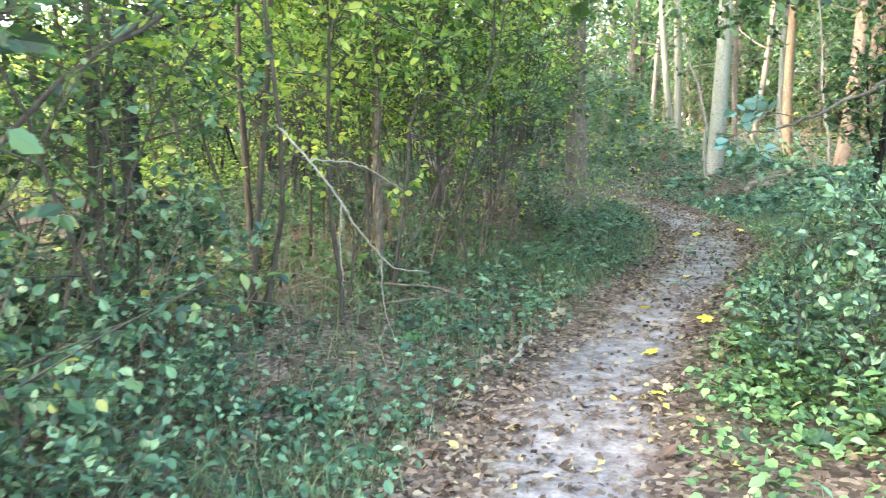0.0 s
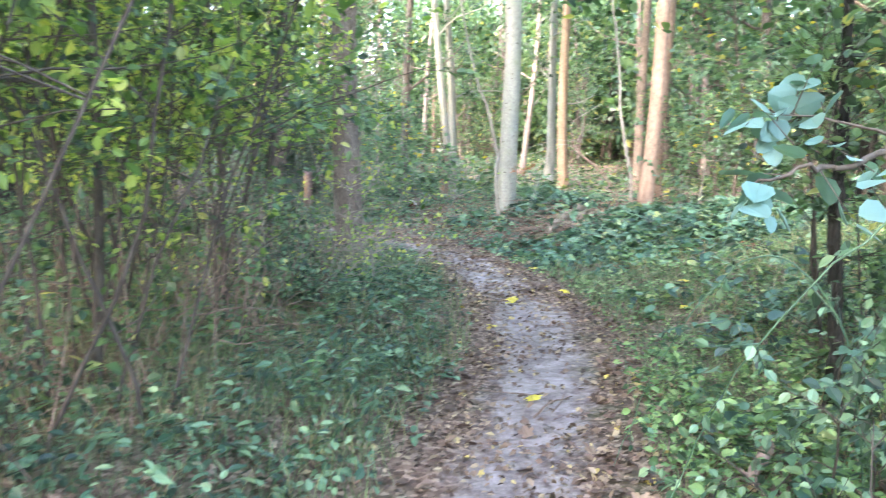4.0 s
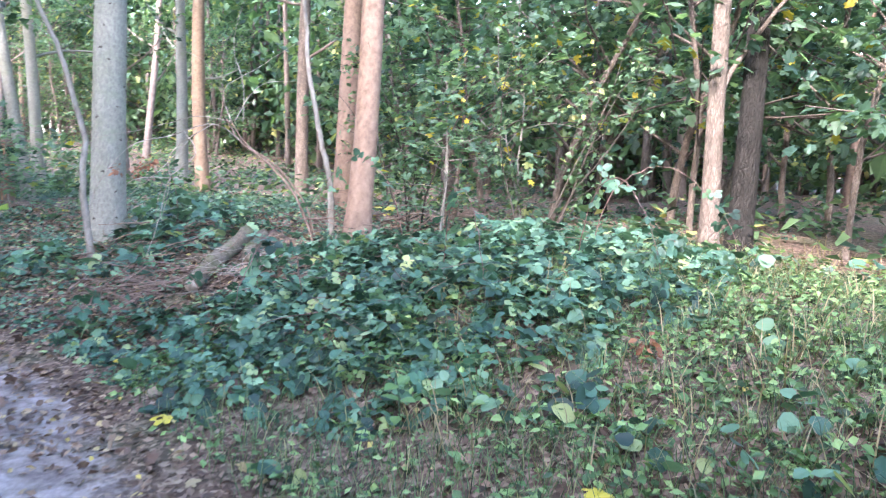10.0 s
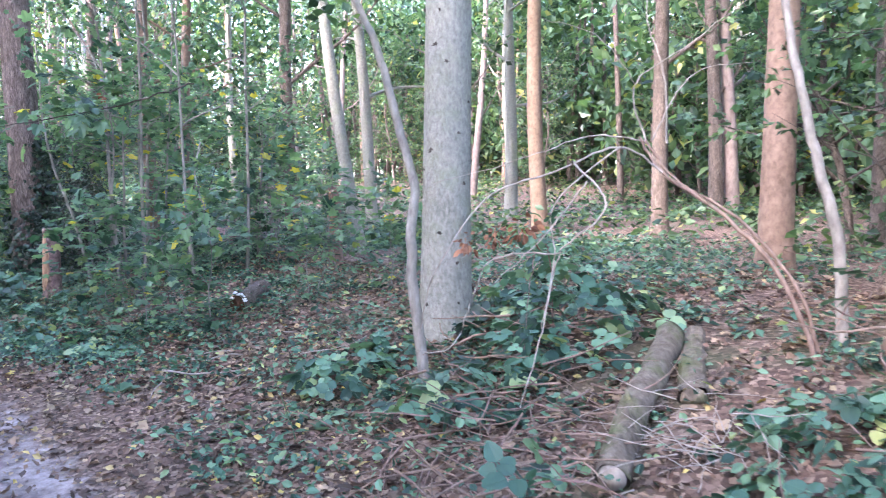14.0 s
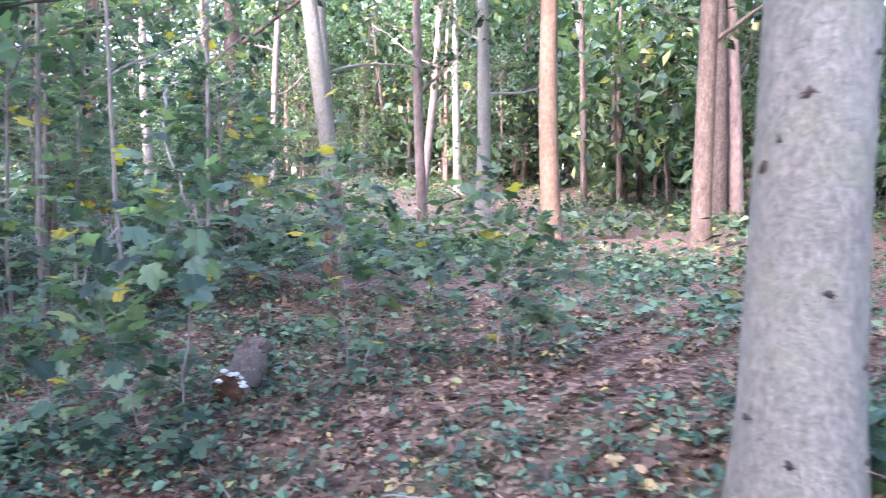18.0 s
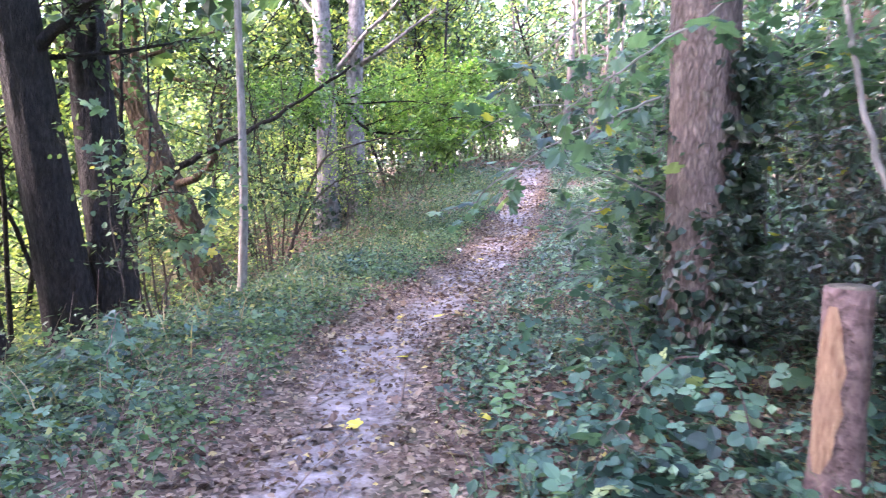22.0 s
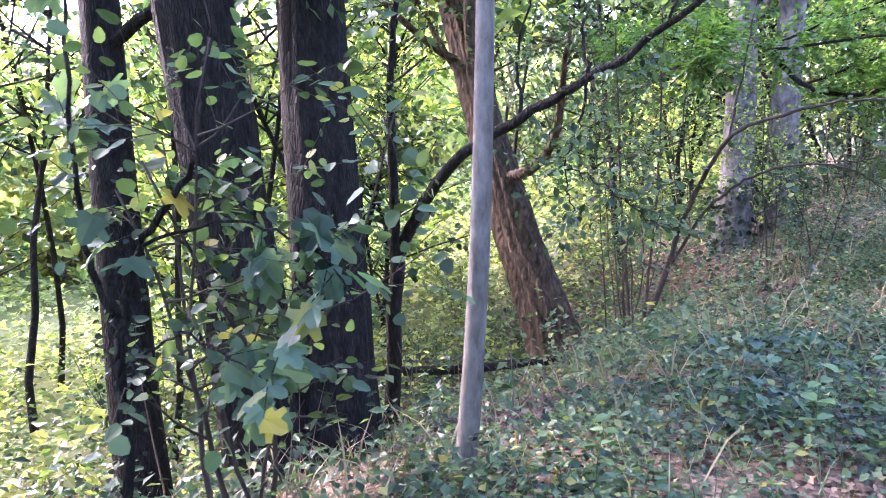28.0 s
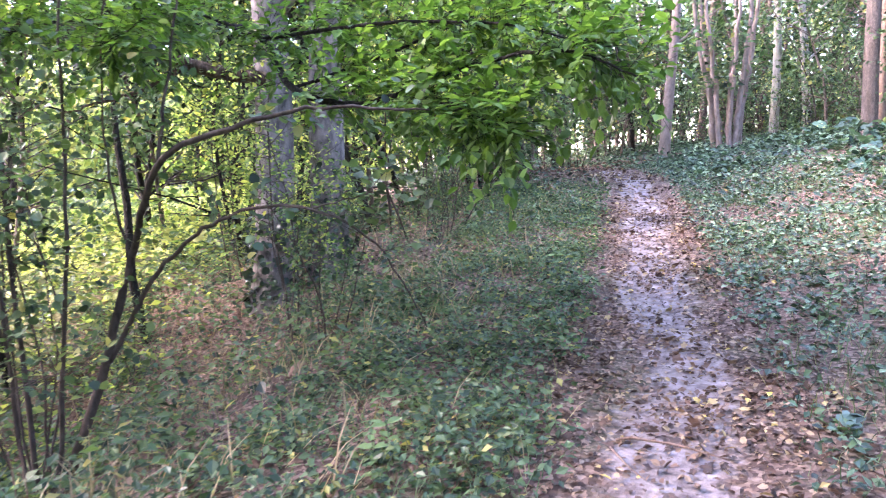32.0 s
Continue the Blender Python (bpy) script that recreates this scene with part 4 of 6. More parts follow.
litter("fallen_leaves", 201, 165000, -1.5, 40, -1.5, 1.5, lambda x, y, s: (0.6 + 0.05 * step(24, 29, y)) * patchy(x, y, 2.2, 7, 0.2, 1.0) * (np.abs(s) < 0.45) + (np.abs(s) >= 0.4) * (0.25 + 0.75 * np.exp(-((np.abs(s) - 0.65) / 0.35) ** 2)) * patchy(x, y, 1.3, 4, 0.35, 1.0), LITTER, "brown, tan and yellow fallen leaves along the path", 0.046)
litter("fallen_leaves", 202, 165000, 12.5, 28, 0.9, 6, lambda x, y, s: patchy(x, y, 0.8, 2, 0.3, 1.0), LITTER, "brown fallen leaves under the trees", 0.045)
litter("fallen_leaves", 203, 34000, -1, 40, -6, -1.3, lambda x, y, s: patchy(x, y, 0.8, 3, 0.2, 1.0), LITTER, "dry brown leaves under the thicket", 0.06)
litter("fallen_leaves", 205, 26000, 40, 62, -2.5, 2.5, lambda x, y, s: patchy(x, y, 0.9, 3, 0.4, 1.0), LITTER, "fallen leaves on the far end of the path", 0.075)
litter("fallen_leaves", 207, 6000, 22, 40, -0.7, 0.7, lambda x, y, s: patchy(x, y, 1.6, 3, 0.3, 1.0), LITTER, "scattered brown leaves trodden into the path", 0.05)
litter("fallen_leaves", 204, 26000, -1, 12, 1.3, 7, lambda x, y, s: patchy(x, y, 0.9, 3, 0.1, 0.7), LITTER, "fallen leaves among the herbs", 0.055)


def herbs(name, seed, n, y0, y1, s0, s1, density, mat, shape, label, size, height, per=8, category="undergrowth", loose=0.1):
    """Low plants: each a tuft of leaves round its stalk."""
    rng, p, s = band(seed, n, y0, y1, s0, s1, density)
    k = len(p) * per
    base = np.repeat(p, per, 0)
    hgt = np.repeat(height * rng.uniform(0.35, 1.25, len(p)), per) * rng.uniform(0.15, 1, k)
    az = rng.uniform(0, 6.28, k)
    out = np.stack([np.cos(az), np.sin(az), np.zeros(k)], -1)
    pos = base + out * (rng.uniform(0, loose, k))[:, None]
    pos[:, 2] += hgt
    along = unit(out + np.stack([np.zeros(k), np.zeros(k), rng.uniform(-0.7, 0.6, k)], -1))
    up = unit(np.stack([rng.normal(0, 0.55, k), rng.normal(0, 0.55, k), np.ones(k)], -1))
    h = Heap()
    leaves(h, shape, pos, along, up, size * rng.uniform(0.5, 1.25, k))
    return stuff(name, h, mat, label, category)


def grass(name, seed, n, y0, y1, s0, s1, density, mat, label, height):
    rng, p, s = band(seed, n, y0, y1, s0, s1, density)
    k = len(p)
    az = rng.uniform(0, 6.28, k)
    along = unit(np.stack([np.cos(az) * 0.6, np.sin(az) * 0.6, rng.uniform(0.4, 1.4, k)], -1))
    up = unit(np.stack([np.cos(az), np.sin(az), np.full(k, -0.3)], -1) * -1)
    h = Heap()
    leaves(h, BLADE, p, along, up, height * rng.uniform(0.4, 1.3, k))
    return stuff(name, h, mat, label, "grass")


edge = lambda s: step(0.5, 0.85, np.abs(s))
# left of the first stretch
grass("grass", 220, 95000, -1, 16, -4.2, -0.5, lambda x, y, s: edge(s) * patchy(x, y, 0.9, 9, 0.25, 1), GRASS, "green and straw-coloured grass between path and thicket", 0.2)
herbs("low_herbs", 210, 3800, -1, 17, -2.6, -0.5, lambda x, y, s: edge(s) * patchy(x, y, 1.1, 7, 0.1, 1), LEAF_HERB, OVAL, "low green herbs along the path's edge", 0.06, 0.16)
# right of the first stretch and the clearing
herbs("bright_herbs", 211, 3600, -1, 7.5, 0.5, 3.4, lambda x, y, s: edge(s) * patchy(x, y, 0.8, 2, 0.3, 1), LEAF_HERB_BRIGHT, OVAL, "lush bright green herbs along the path", 0.06, 0.3)
herbs("low_herbs", 212, 6500, 5, 13, 0.5, 5.5, lambda x, y, s: edge(s) * patchy(x, y, 0.9, 5, 0.2, 1), LEAF_HERB_BRIGHT, KITE, "low green herbs in the grassy clearing", 0.055, 0.1)
grass("grass", 222, 90000, 5, 13, 0.5, 6, lambda x, y, s: edge(s) * patchy(x, y, 0.7, 8, 0.1, 1), GRASS, "fresh green grass in the clearing", 0.17)
herbs("bright_herbs", 227, 3000, 6, 12.5, 1.6, 6.5, lambda x, y, s: patchy(x, y, 0.9, 1, 0.1, 1), LEAF_HERB_BRIGHT, OVAL, "bright green herbs among the grass of the clearing", 0.06, 0.14)
grass("dry_grass", 221, 12000, 5, 12.5, 1.4, 7.5, lambda x, y, s: patchy(x, y, 0.7, 3, 0.3, 1), GRASS_DRY, "half-dry grass in the clearing", 0.26)
herbs("broad_herbs", 228, 380, 5, 13, 0.8, 6.5, lambda x, y, s: patchy(x, y, 1.0, 9, 0.1, 1), LEAF_BRAMBLE, ROUND, "broad-leaved plants in the clearing", 0.11, 0.22, 6)
herbs("ground_ivy", 213, 3400, 12.5, 21, 0.45, 4.0, lambda x, y, s: edge(s) * patchy(x, y, 1.2, 6, 0.05, 0.9), LEAF_BRAMBLE, OVAL, "dark low plants among fallen leaves", 0.055, 0.14)
herbs("ground_ivy", 214, 5600, 12, 34, 3.5, 11, lambda x, y, s: patchy(x, y, 0.6, 6, 0.02, 0.9), LEAF_BRAMBLE, KITE, "patches of dark ground ivy under the trees", 0.075, 0.16, 9)
# both sides of the last stretch
herbs("low_herbs", 215, 15000, 17.5, 42, -2.6, -0.5, lambda x, y, s: edge(s) * patchy(x, y, 2.2, 6, 0.05, 1), LEAF_GREEN, KITE, "low olive green herbs on the shoulder of the bank", 0.06, 0.2, 7)
grass("grass", 224, 30000, 17.5, 44, -3.6, -0.5, lambda x, y, s: edge(s) * patchy(x, y, 1.4, 4, 0.15, 1), GRASS, "grass on the shoulder of the bank", 0.2)
herbs("low_herbs", 216, 17000, 21, 48, 0.45, 5.5, lambda x, y, s: edge(s) * patchy(x, y, 1.1, 1, 0.3, 1), LEAF_HERB, KITE, "low green herbs between path and wood", 0.068, 0.17, 8)
grass("grass", 225, 26000, 19, 46, 0.5, 3.0, lambda x, y, s: edge(s) * patchy(x, y, 0.9, 2, 0.1, 0.9), GRASS, "grass along the path's edge", 0.2)
grass("dry_grass", 226, 6000, 22, 40, -7.5, -1.2, lambda x, y, s: patchy(x, y, 0.7, 5, 0.2, 1), GRASS_DRY, "dry grass on the bank", 0.4)
litter("fallen_leaves", 206, 14000, 22, 38, -6.5, -2.0, lambda x, y, s: patchy(x, y, 0.9, 3, 0.3, 1.0), LITTER, "reddish brown leaves on the bank", 0.055)
herbs("meadow_plants", 239, 3000, 20, 48, -15, -6, lambda x, y, s: patchy(x, y, 0.9, 4, 0.2, 1), LEAF_HAZEL, KITE, "tall yellowing plants below the bank", 0.13, 1.0, 10, loose=0.3)
herbs("far_undergrowth", 240, 2600, 43, 64, 1.5, 11, lambda x, y, s: patchy(x, y, 0.8, 4, 0.4, 1), LEAF_HERB, KITE, "low plants under the far trees", 0.15, 0.3, 8, loose=0.25)
herbs("bank_shrubs", 238, 1500, 22, 42, -12, -5, lambda x, y, s: patchy(x, y, 0.8, 2, 0.1, 1), LEAF_GREEN, KITE, "waist-high green plants at the foot of the bank", 0.11, 1.0, 14, loose=0.3)
herbs("bank_herbs", 217, 6500, 20, 42, -9, -1.8, lambda x, y, s: patchy(x, y, 0.7, 5, 0.2, 1) * step(1.6, 3.2, -s), LEAF_GREEN, KITE, "olive green plants on the bank", 0.09, 0.4)
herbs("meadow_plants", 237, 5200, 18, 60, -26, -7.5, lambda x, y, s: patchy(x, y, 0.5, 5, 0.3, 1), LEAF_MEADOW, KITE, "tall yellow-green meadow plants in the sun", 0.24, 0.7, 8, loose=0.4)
herbs("far_undergrowth", 218, 5200, -2, 60, 6, 30, lambda x, y, s: patchy(x, y, 0.4, 5, 0.2, 1), LEAF_GREEN, KITE, "green undergrowth deep in the wood", 0.2, 0.5, 9, loose=0.4)
herbs("far_undergrowth", 219, 1500, 38, 80, -9, 9, lambda x, y, s: step(0.7, 1.2, np.abs(s)), LEAF_HERB, KITE, "green plants along the far end of the path", 0.14, 0.3, 9, loose=0.3)
herbs("thicket_floor", 229, 4200, -2, 18, -8, -2.2, lambda x, y, s: patchy(x, y, 0.6, 5, 0.1, 1), LEAF_GREEN, KITE, "dark plants on the floor of the thicket", 0.12, 0.35, 8, loose=0.25)


def bramble(name, seed, spots, n, label, mat=LEAF_BRAMBLE, size=0.085, shape=TRIPLE):
    """A domed heap of leaves over each spot (x, y, radius, height)."""
    rng = np.random.default_rng(seed)
    h = Heap()
    for x, y, r, top in spots:
        k = int(n * r * r)
        a, q = rng.uniform(0, 6.28, k), np.sqrt(rng.uniform(0, 1, k))
        px, py = x + r * q * np.cos(a), y + r * q * np.sin(a)
        leafy_spot = wobble(px, py, 4.0, 2.0) > -0.5
        px, py, a, q = px[leafy_spot], py[leafy_spot], a[leafy_spot], q[leafy_spot]
        k = len(px)
        dome = top * np.sqrt(np.clip(1 - q ** 2.5, 0.02, 1)) * (0.75 + 0.25 * wobble(px, py, 2.5, 6))
        pz = land(px, py) + dome * (1 - 0.75 * rng.uniform(0, 1, k) ** 2.0)
        az = rng.uniform(0, 6.28, k)
        along = unit(np.stack([np.cos(az) + np.cos(a) * q, np.sin(az) + np.sin(a) * q, rng.uniform(-0.6, 0.3, k)], -1))
        up = unit(np.stack([np.cos(a) * q * 0.6 + rng.normal(0, 0.6, k), np.sin(a) * q * 0.6 + rng.normal(0, 0.6, k), np.ones(k)], -1))
        leaves(h, shape, np.stack([px, py, pz], -1), along, up, size * rng.uniform(0.5, 1.25, k))
    return tagged(new(name, h.mesh(name, mat, False)), label, "bramble", kind="stuff")


bramble("bramble_patch", 230, [(5.7, 13.0, 0.8, 0.32), (6.5, 12.8, 1.0, 0.40), (7.5, 12.6, 1.1, 0.44), (7.0, 11.8, 1.0, 0.40), (8.2, 11.5, 1.0, 0.44), (6.0, 12.2, 0.7, 0.28), (6.6, 13.5, 0.5, 0.28), (8.5, 12.6, 0.9, 0.40), (5.2, 12.2, 0.6, 0.16), (5.6, 11.5, 0.6, 0.16), (6.3, 11.1, 0.7, 0.20), (7.4, 10.9, 0.7, 0.24), (9.0, 11.8, 0.8, 0.32), (5.1, 13.6, 0.5, 0.16), (9.2, 12.8, 0.8, 0.32)], 560, "dark green bramble thicket beside the path", size=0.088)
bramble("bramble_patch", 231, [(6.7, 15.9, 0.7, 0.45), (5.6, 15.3, 0.45, 0.3), (6.3, 15.5, 0.45, 0.4), (5.3, 16.3, 0.5, 0.25)], 330, "bramble leaves at the foot of the beech", size=0.125)
bramble("bramble_patch", 232, [(2.3, 21.5, 0.6, 0.25), (2.75, 22.35, 0.6, 0.35), (3.2, 21.0, 0.5, 0.14), (2.2, 22.9, 0.5, 0.4), (2.0, 22.0, 0.5, 0.25), (2.3, 23.6, 0.6, 0.35), (2.6, 20.6, 0.6, 0.2), (2.2, 20.9, 0.45, 0.2), (3.2, 20.2, 0.6, 0.16), (3.1, 19.4, 0.55, 0.14), (3.8, 19.0, 0.6, 0.14)], 300, "brambles round the stump and the oak's foot", size=0.11)
bramble("bramble_patch", 233, [(-1.1, 21.5, 0.7, 0.22), (-1.4, 22.4, 0.7, 0.25), (-1.9, 23.4, 0.8, 0.3), (-1.5, 24.6, 0.6, 0.25), (-2.2, 24.6, 0.8, 0.3), (-1.9, 27.5, 0.7, 0.25), (-2.2, 28.8, 0.7, 0.25)], 230, "low brambles along the bank's shoulder")
bramble("bramble_patch", 234, [(3.4, 35, 1.3, 0.5), (4.6, 37, 1.5, 0.6), (3.2, 38, 1.2, 0.5), (5.2, 40, 1.5, 0.6), (4.2, 33, 1.1, 0.5), (2.9, 41, 1.2, 0.5), (5.5, 35, 1.3, 0.6), (3.6, 44, 1.4, 0.7), (5.2, 46, 1.6, 0.8), (3.0, 48, 1.2, 0.6), (6.5, 43, 1.6, 0.8), (4.6, 50, 1.5, 0.8), (7.2, 48, 1.6, 0.8)], 110, "bluish bramble bank at the edge of the wood", size=0.18)
bramble("nettle_patch", 235, [(2.0, 9.8, 0.6, 0.45), (1.75, 8.9, 0.6, 0.42), (2.4, 10.8, 0.55, 0.42), (0.4, 6.6, 0.5, 0.25), (1.15, 7.6, 0.55, 0.34), (1.5, 8.2, 0.5, 0.36)], 560, "nettles beside the path", LEAF_HERB, 0.1, SLIM)
bramble("ivy_patch", 236, [(9.5, 22, 1.5, 0.25), (10.5, 21, 1.6, 0.25), (8.6, 20.5, 1.3, 0.2), (11.5, 22.8, 1.4, 0.25), (9.0, 18.8, 1.0, 0.2)], 130, "dark ivy carpet under the trees", LEAF_BRAMBLE, 0.13, KITE)


# upright dead stalks along the edge of the thicket
def stalks(seed, n, y0, y1, s0, s1, height, label):
    rng, p, s = band(seed, n, y0, y1, s0, s1, lambda x, y, s: patchy(x, y, 0.8, 2, 0.2, 1))
    h = Heap()
    for q in p:
        line = wander(rng, q - (0, 0, 0.03), (rng.normal() * 0.25, rng.normal() * 0.25, 1), height * rng.uniform(0.4, 1.3), 3, 0.1)
        tube(h, line, np.linspace(0.006, 0.002, 4) * rng.uniform(0.6, 1.3), 3, cap=False)
    return tagged(new("dead_stalks", h.mesh("dead_stalks", TWIG_BROWN)), label, "stalks", kind="stuff")


stalks(241, 620, 1, 14, -3.4, -1.9, 1.1, "upright dry brown stalks at the foot of the thicket")
stalks(242, 260, 22, 40, -6, -2.6, 0.8, "dry brown stalks on the bank")


# far woods that close the view
def far_woods():
    rng = np.random.default_rng(300)
    h, sunny, w = Heap(), Heap(), Heap()
    for k in range(1150):
        side = rng.uniform()
        if side < 0.47:
            x, y = rng.uniform(20, 55), rng.uniform(-10, 95)
        elif side < 0.64:
            x, y = rng.uniform(-16, 40), rng.uniform(58, 95)
        elif side < 0.74:
            x, y = rng.uniform(-40, -9), rng.uniform(-8, 19)
        else:
            x, y = rng.uniform(-42, -22), rng.uniform(17, 80)
        if abs(float(beside(x, y)[0])) < 5 and y < 62:
            continue
        z = ground_z(x, y)
        top = rng.uniform(5.5, 9) if x < -14 and y > 15 else rng.uniform(9, 19) if y > 58 else rng.uniform(4, 15)
        n = 260 if x < -14 and y > 15 else 170 if y > 58 else 80 if x < 0 else 270
        d = unit(rng.normal(size=(n, 3))) * rng.uniform(0.3, 1, (n, 1)) ** 0.5
        p = d * (2.4, 2.4, top * 0.5) + (x, y, z + top * 0.5)
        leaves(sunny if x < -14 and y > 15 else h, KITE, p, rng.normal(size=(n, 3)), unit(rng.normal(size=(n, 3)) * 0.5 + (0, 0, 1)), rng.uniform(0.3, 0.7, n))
        tube(w, wander(rng, (x, y, z - 0.2), (rng.normal() * 0.05, rng.normal() * 0.05, 1), top, 4, 0.03), np.linspace(0.14, 0.05, 5), 5)
    tagged(new("far_woods", h.mesh("far_woods", LEAF_GREEN, False)), "dense green woodland in the distance", "woods", kind="stuff")
    # the hedge's sunlit look comes largely from its pale leaf colour
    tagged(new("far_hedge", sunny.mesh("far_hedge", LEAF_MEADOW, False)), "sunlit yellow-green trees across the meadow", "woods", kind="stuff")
    tagged(new("far_trunks", w.mesh("far_trunks", BARK_BROWN)), "brown trunks of the distant woodland", "woods", kind="stuff")


far_woods()


# ---- single things along the way ----
def smooth_line(pts, n=24, jitter=0.0, rng=None):
    """A soft curve through a few points."""
    p = np.asarray(pts, float)
    t = np.linspace(0, len(p) - 1, n)
    i = np.clip(t.astype(int), 0, len(p) - 2)
    u = (t - i)[:, None]
    p0, p1, p2, p3 = p[np.maximum(i - 1, 0)], p[i], p[i + 1], p[np.minimum(i + 2, len(p) - 1)]
    q = 0.5 * (2 * p1 + (p2 - p0) * u + (2 * p0 - 5 * p1 + 4 * p2 - p3) * u ** 2 + (3 * p1 - p0 - 3 * p2 + p3) * u ** 3)
    if jitter:
        q[1:-1] += rng.normal(size=(n - 2, 3)) * jitter
    return q


def bough(name, stems, mat, label, category, seed=1, leaf=None, shape=OVAL, leaf_size=0.07, twigs=10, twig=0.3, per=7, sides=7, jitter=0.006, u0=0.25, droop=0.3, part_name="branch", first="stem", flat=0.6, thin_mat=None):
    """A thing made of a few crooked stems (points, thick end, thin end); the first one carries the others."""
    rng = np.random.default_rng(seed)
    o = np.array(stems[0][0][0], float)
    root = new(name)
    root.location = o
    tagged(root, label, category)
    leafy, wood = Heap(), Heap()
    for k, (pts, r0, r1) in enumerate(stems):
        line = smooth_line(np.array(pts, float) - o, max(8, 6 * len(pts)), jitter, rng)
        h = Heap()
        tube(h, line, np.linspace(r0, r1, len(line)), sides, 0.03, rng)
        part(first if k == 0 else part_name, h.mesh(part_name, thin_mat if thin_mat and r0 < 0.009 else mat), root)
        if leaf is not None:
            leaf_twigs(rng, wood, leafy, shape, line, twigs, twig, leaf_size, per, 0.0025, 0.01, droop=droop, u0=u0, flat=flat)
    if leafy.n:
        tagged(part("branchwork", wood.mesh("branchwork", mat), root), kind="stuff")
        tagged(part("foliage", leafy.mesh("foliage", leaf, False), root), kind="stuff")
    return root


# beside the beech: curved sapling, thin tree, arched dead branches
bough("ash_sapling", [([(5.66, 15.78, 0.1), (5.59, 15.8, 0.77), (5.57, 15.8, 1.18), (5.62, 15.85, 1.49), (5.54, 15.92, 1.89), (5.45, 15.99, 2.33), (5.28, 16.09, 2.83), (5.0, 16.2, 4.2), (4.9, 16.3, 6.0)], 0.036, 0.015)], BARK_SAPLING, "slim curved grey sapling touching the beech trunk", "sapling", 1, LEAF_GREEN, KITE, 0.11, 24, 0.6, 8, 10, 0.004, 0.65)
bough("ash_sapling", [([(7.54, 14.42, 0.4), (7.54, 14.48, 1.12), (7.5, 14.57, 1.5), (7.48, 14.67, 1.88), (7.45, 14.77, 2.35), (7.47, 14.88, 2.98), (7.3, 15.0, 4.6), (7.35, 15.1, 6.2)], 0.034, 0.014)], BARK_SAPLING, "thin crooked pale sapling beside the leaning beech", "sapling", 2, LEAF_GREEN, KITE, 0.11, 24, 0.6, 8, 10, 0.004, 0.65)
bough("dead_branch", [([(7.25, 14.27, 0.4), (7.13, 14.45, 0.95), (6.98, 14.69, 1.28), (6.8, 15.0, 1.53), (6.72, 15.12, 1.74)], 0.0143, 0.0091), ([(7.28, 14.3, 0.4), (7.2, 14.42, 0.9), (7.05, 14.66, 1.26), (6.86, 14.98, 1.5), (6.78, 15.14, 1.72)], 0.0117, 0.0078),
                      ([(6.8, 15.0, 1.53), (6.54, 15.05, 1.68), (6.07, 14.96, 1.55), (5.64, 14.83, 1.44), (5.32, 14.73, 1.12), (5.25, 14.8, 0.8)], 0.0072, 0.0026), ([(6.78, 15.14, 1.72), (6.46, 15.21, 1.75), (6.03, 15.2, 1.63), (5.5, 15.21, 1.5)], 0.0059, 0.0020),
                      ([(6.54, 15.05, 1.68), (6.03, 14.87, 1.4), (5.97, 14.79, 1.12), (5.86, 14.73, 0.79)], 0.0052, 0.0020), ([(6.78, 15.14, 1.72), (6.73, 15.17, 2.04), (7.02, 15.1, 2.25), (7.52, 14.97, 2.62)], 0.0065, 0.0020), ([(6.81, 15.12, 1.72), (7.11, 15.15, 2.1), (7.52, 15.09, 2.18)], 0.0052, 0.0020),
                      ([(6.2, 14.98, 1.6), (6.05, 14.46, 1.39), (5.85, 14.53, 1.18), (5.74, 14.5, 0.85), (5.61, 14.48, 0.5)], 0.0059, 0.0026), ([(5.85, 14.53, 1.18), (5.61, 14.74, 1.15), (5.5, 14.75, 0.95), (5.39, 14.76, 0.74), (5.25, 14.83, 0.72)], 0.0046, 0.0020), ([(6.1, 14.7, 1.5), (5.8, 14.6, 1.25), (5.55, 14.7, 1.0)], 0.0046, 0.0020),
                      ([(6.9, 15.1, 1.7), (6.95, 15.2, 2.1), (6.9, 15.3, 2.5), (7.0, 15.3, 2.9)], 0.0059, 0.0020), ([(6.73, 15.17, 2.04), (6.5, 15.2, 2.3), (6.2, 15.3, 2.4)], 0.0039, 0.0013)], TWIG_BROWN, "arched bundle of bare dead branches with thin twigs", "branch", 3, sides=6, jitter=0.003, thin_mat=TWIG_PALE)


def leaf_bunch(x, y, z, seed, label, mat=LEAF_DEAD, n=26, size=0.045, r=0.05, name="dead_leaf_bunch"):
    rng = np.random.default_rng(seed)
    h = Heap()
    d = unit(rng.normal(size=(n, 3)))
    leaves(h, OVAL, np.array((x, y, z)) + d * r * rng.uniform(0.1, 1, (n, 1)), d - (0, 0, 0.8), unit(rng.normal(size=(n, 3))), size * rng.uniform(0.6, 1.2, n))
    return tagged(new(name, h.mesh(name, mat, False)), label, "dead leaves", kind="stuff")


leaf_bunch(5.42, 14.6, 1.24, 5, "withered brown leaves caught on a dead branch")
leaf_bunch(5.6, 14.42, 1.3, 6, "withered brown leaves hanging from a twig", n=34, r=0.08)
leaf_bunch(5.96, 15.45, 1.2, 9, "withered red-brown leaves caught beside the beech", n=30, r=0.07)
leaf_bunch(3.75, 20.3, 2.45, 7, "withered brown leaves high on a maple", n=20)
leaf_bunch(6.45, 10.2, 0.5, 8, "reddish withered leaves on a stalk in the grass", n=26, size=0.045, r=0.08)


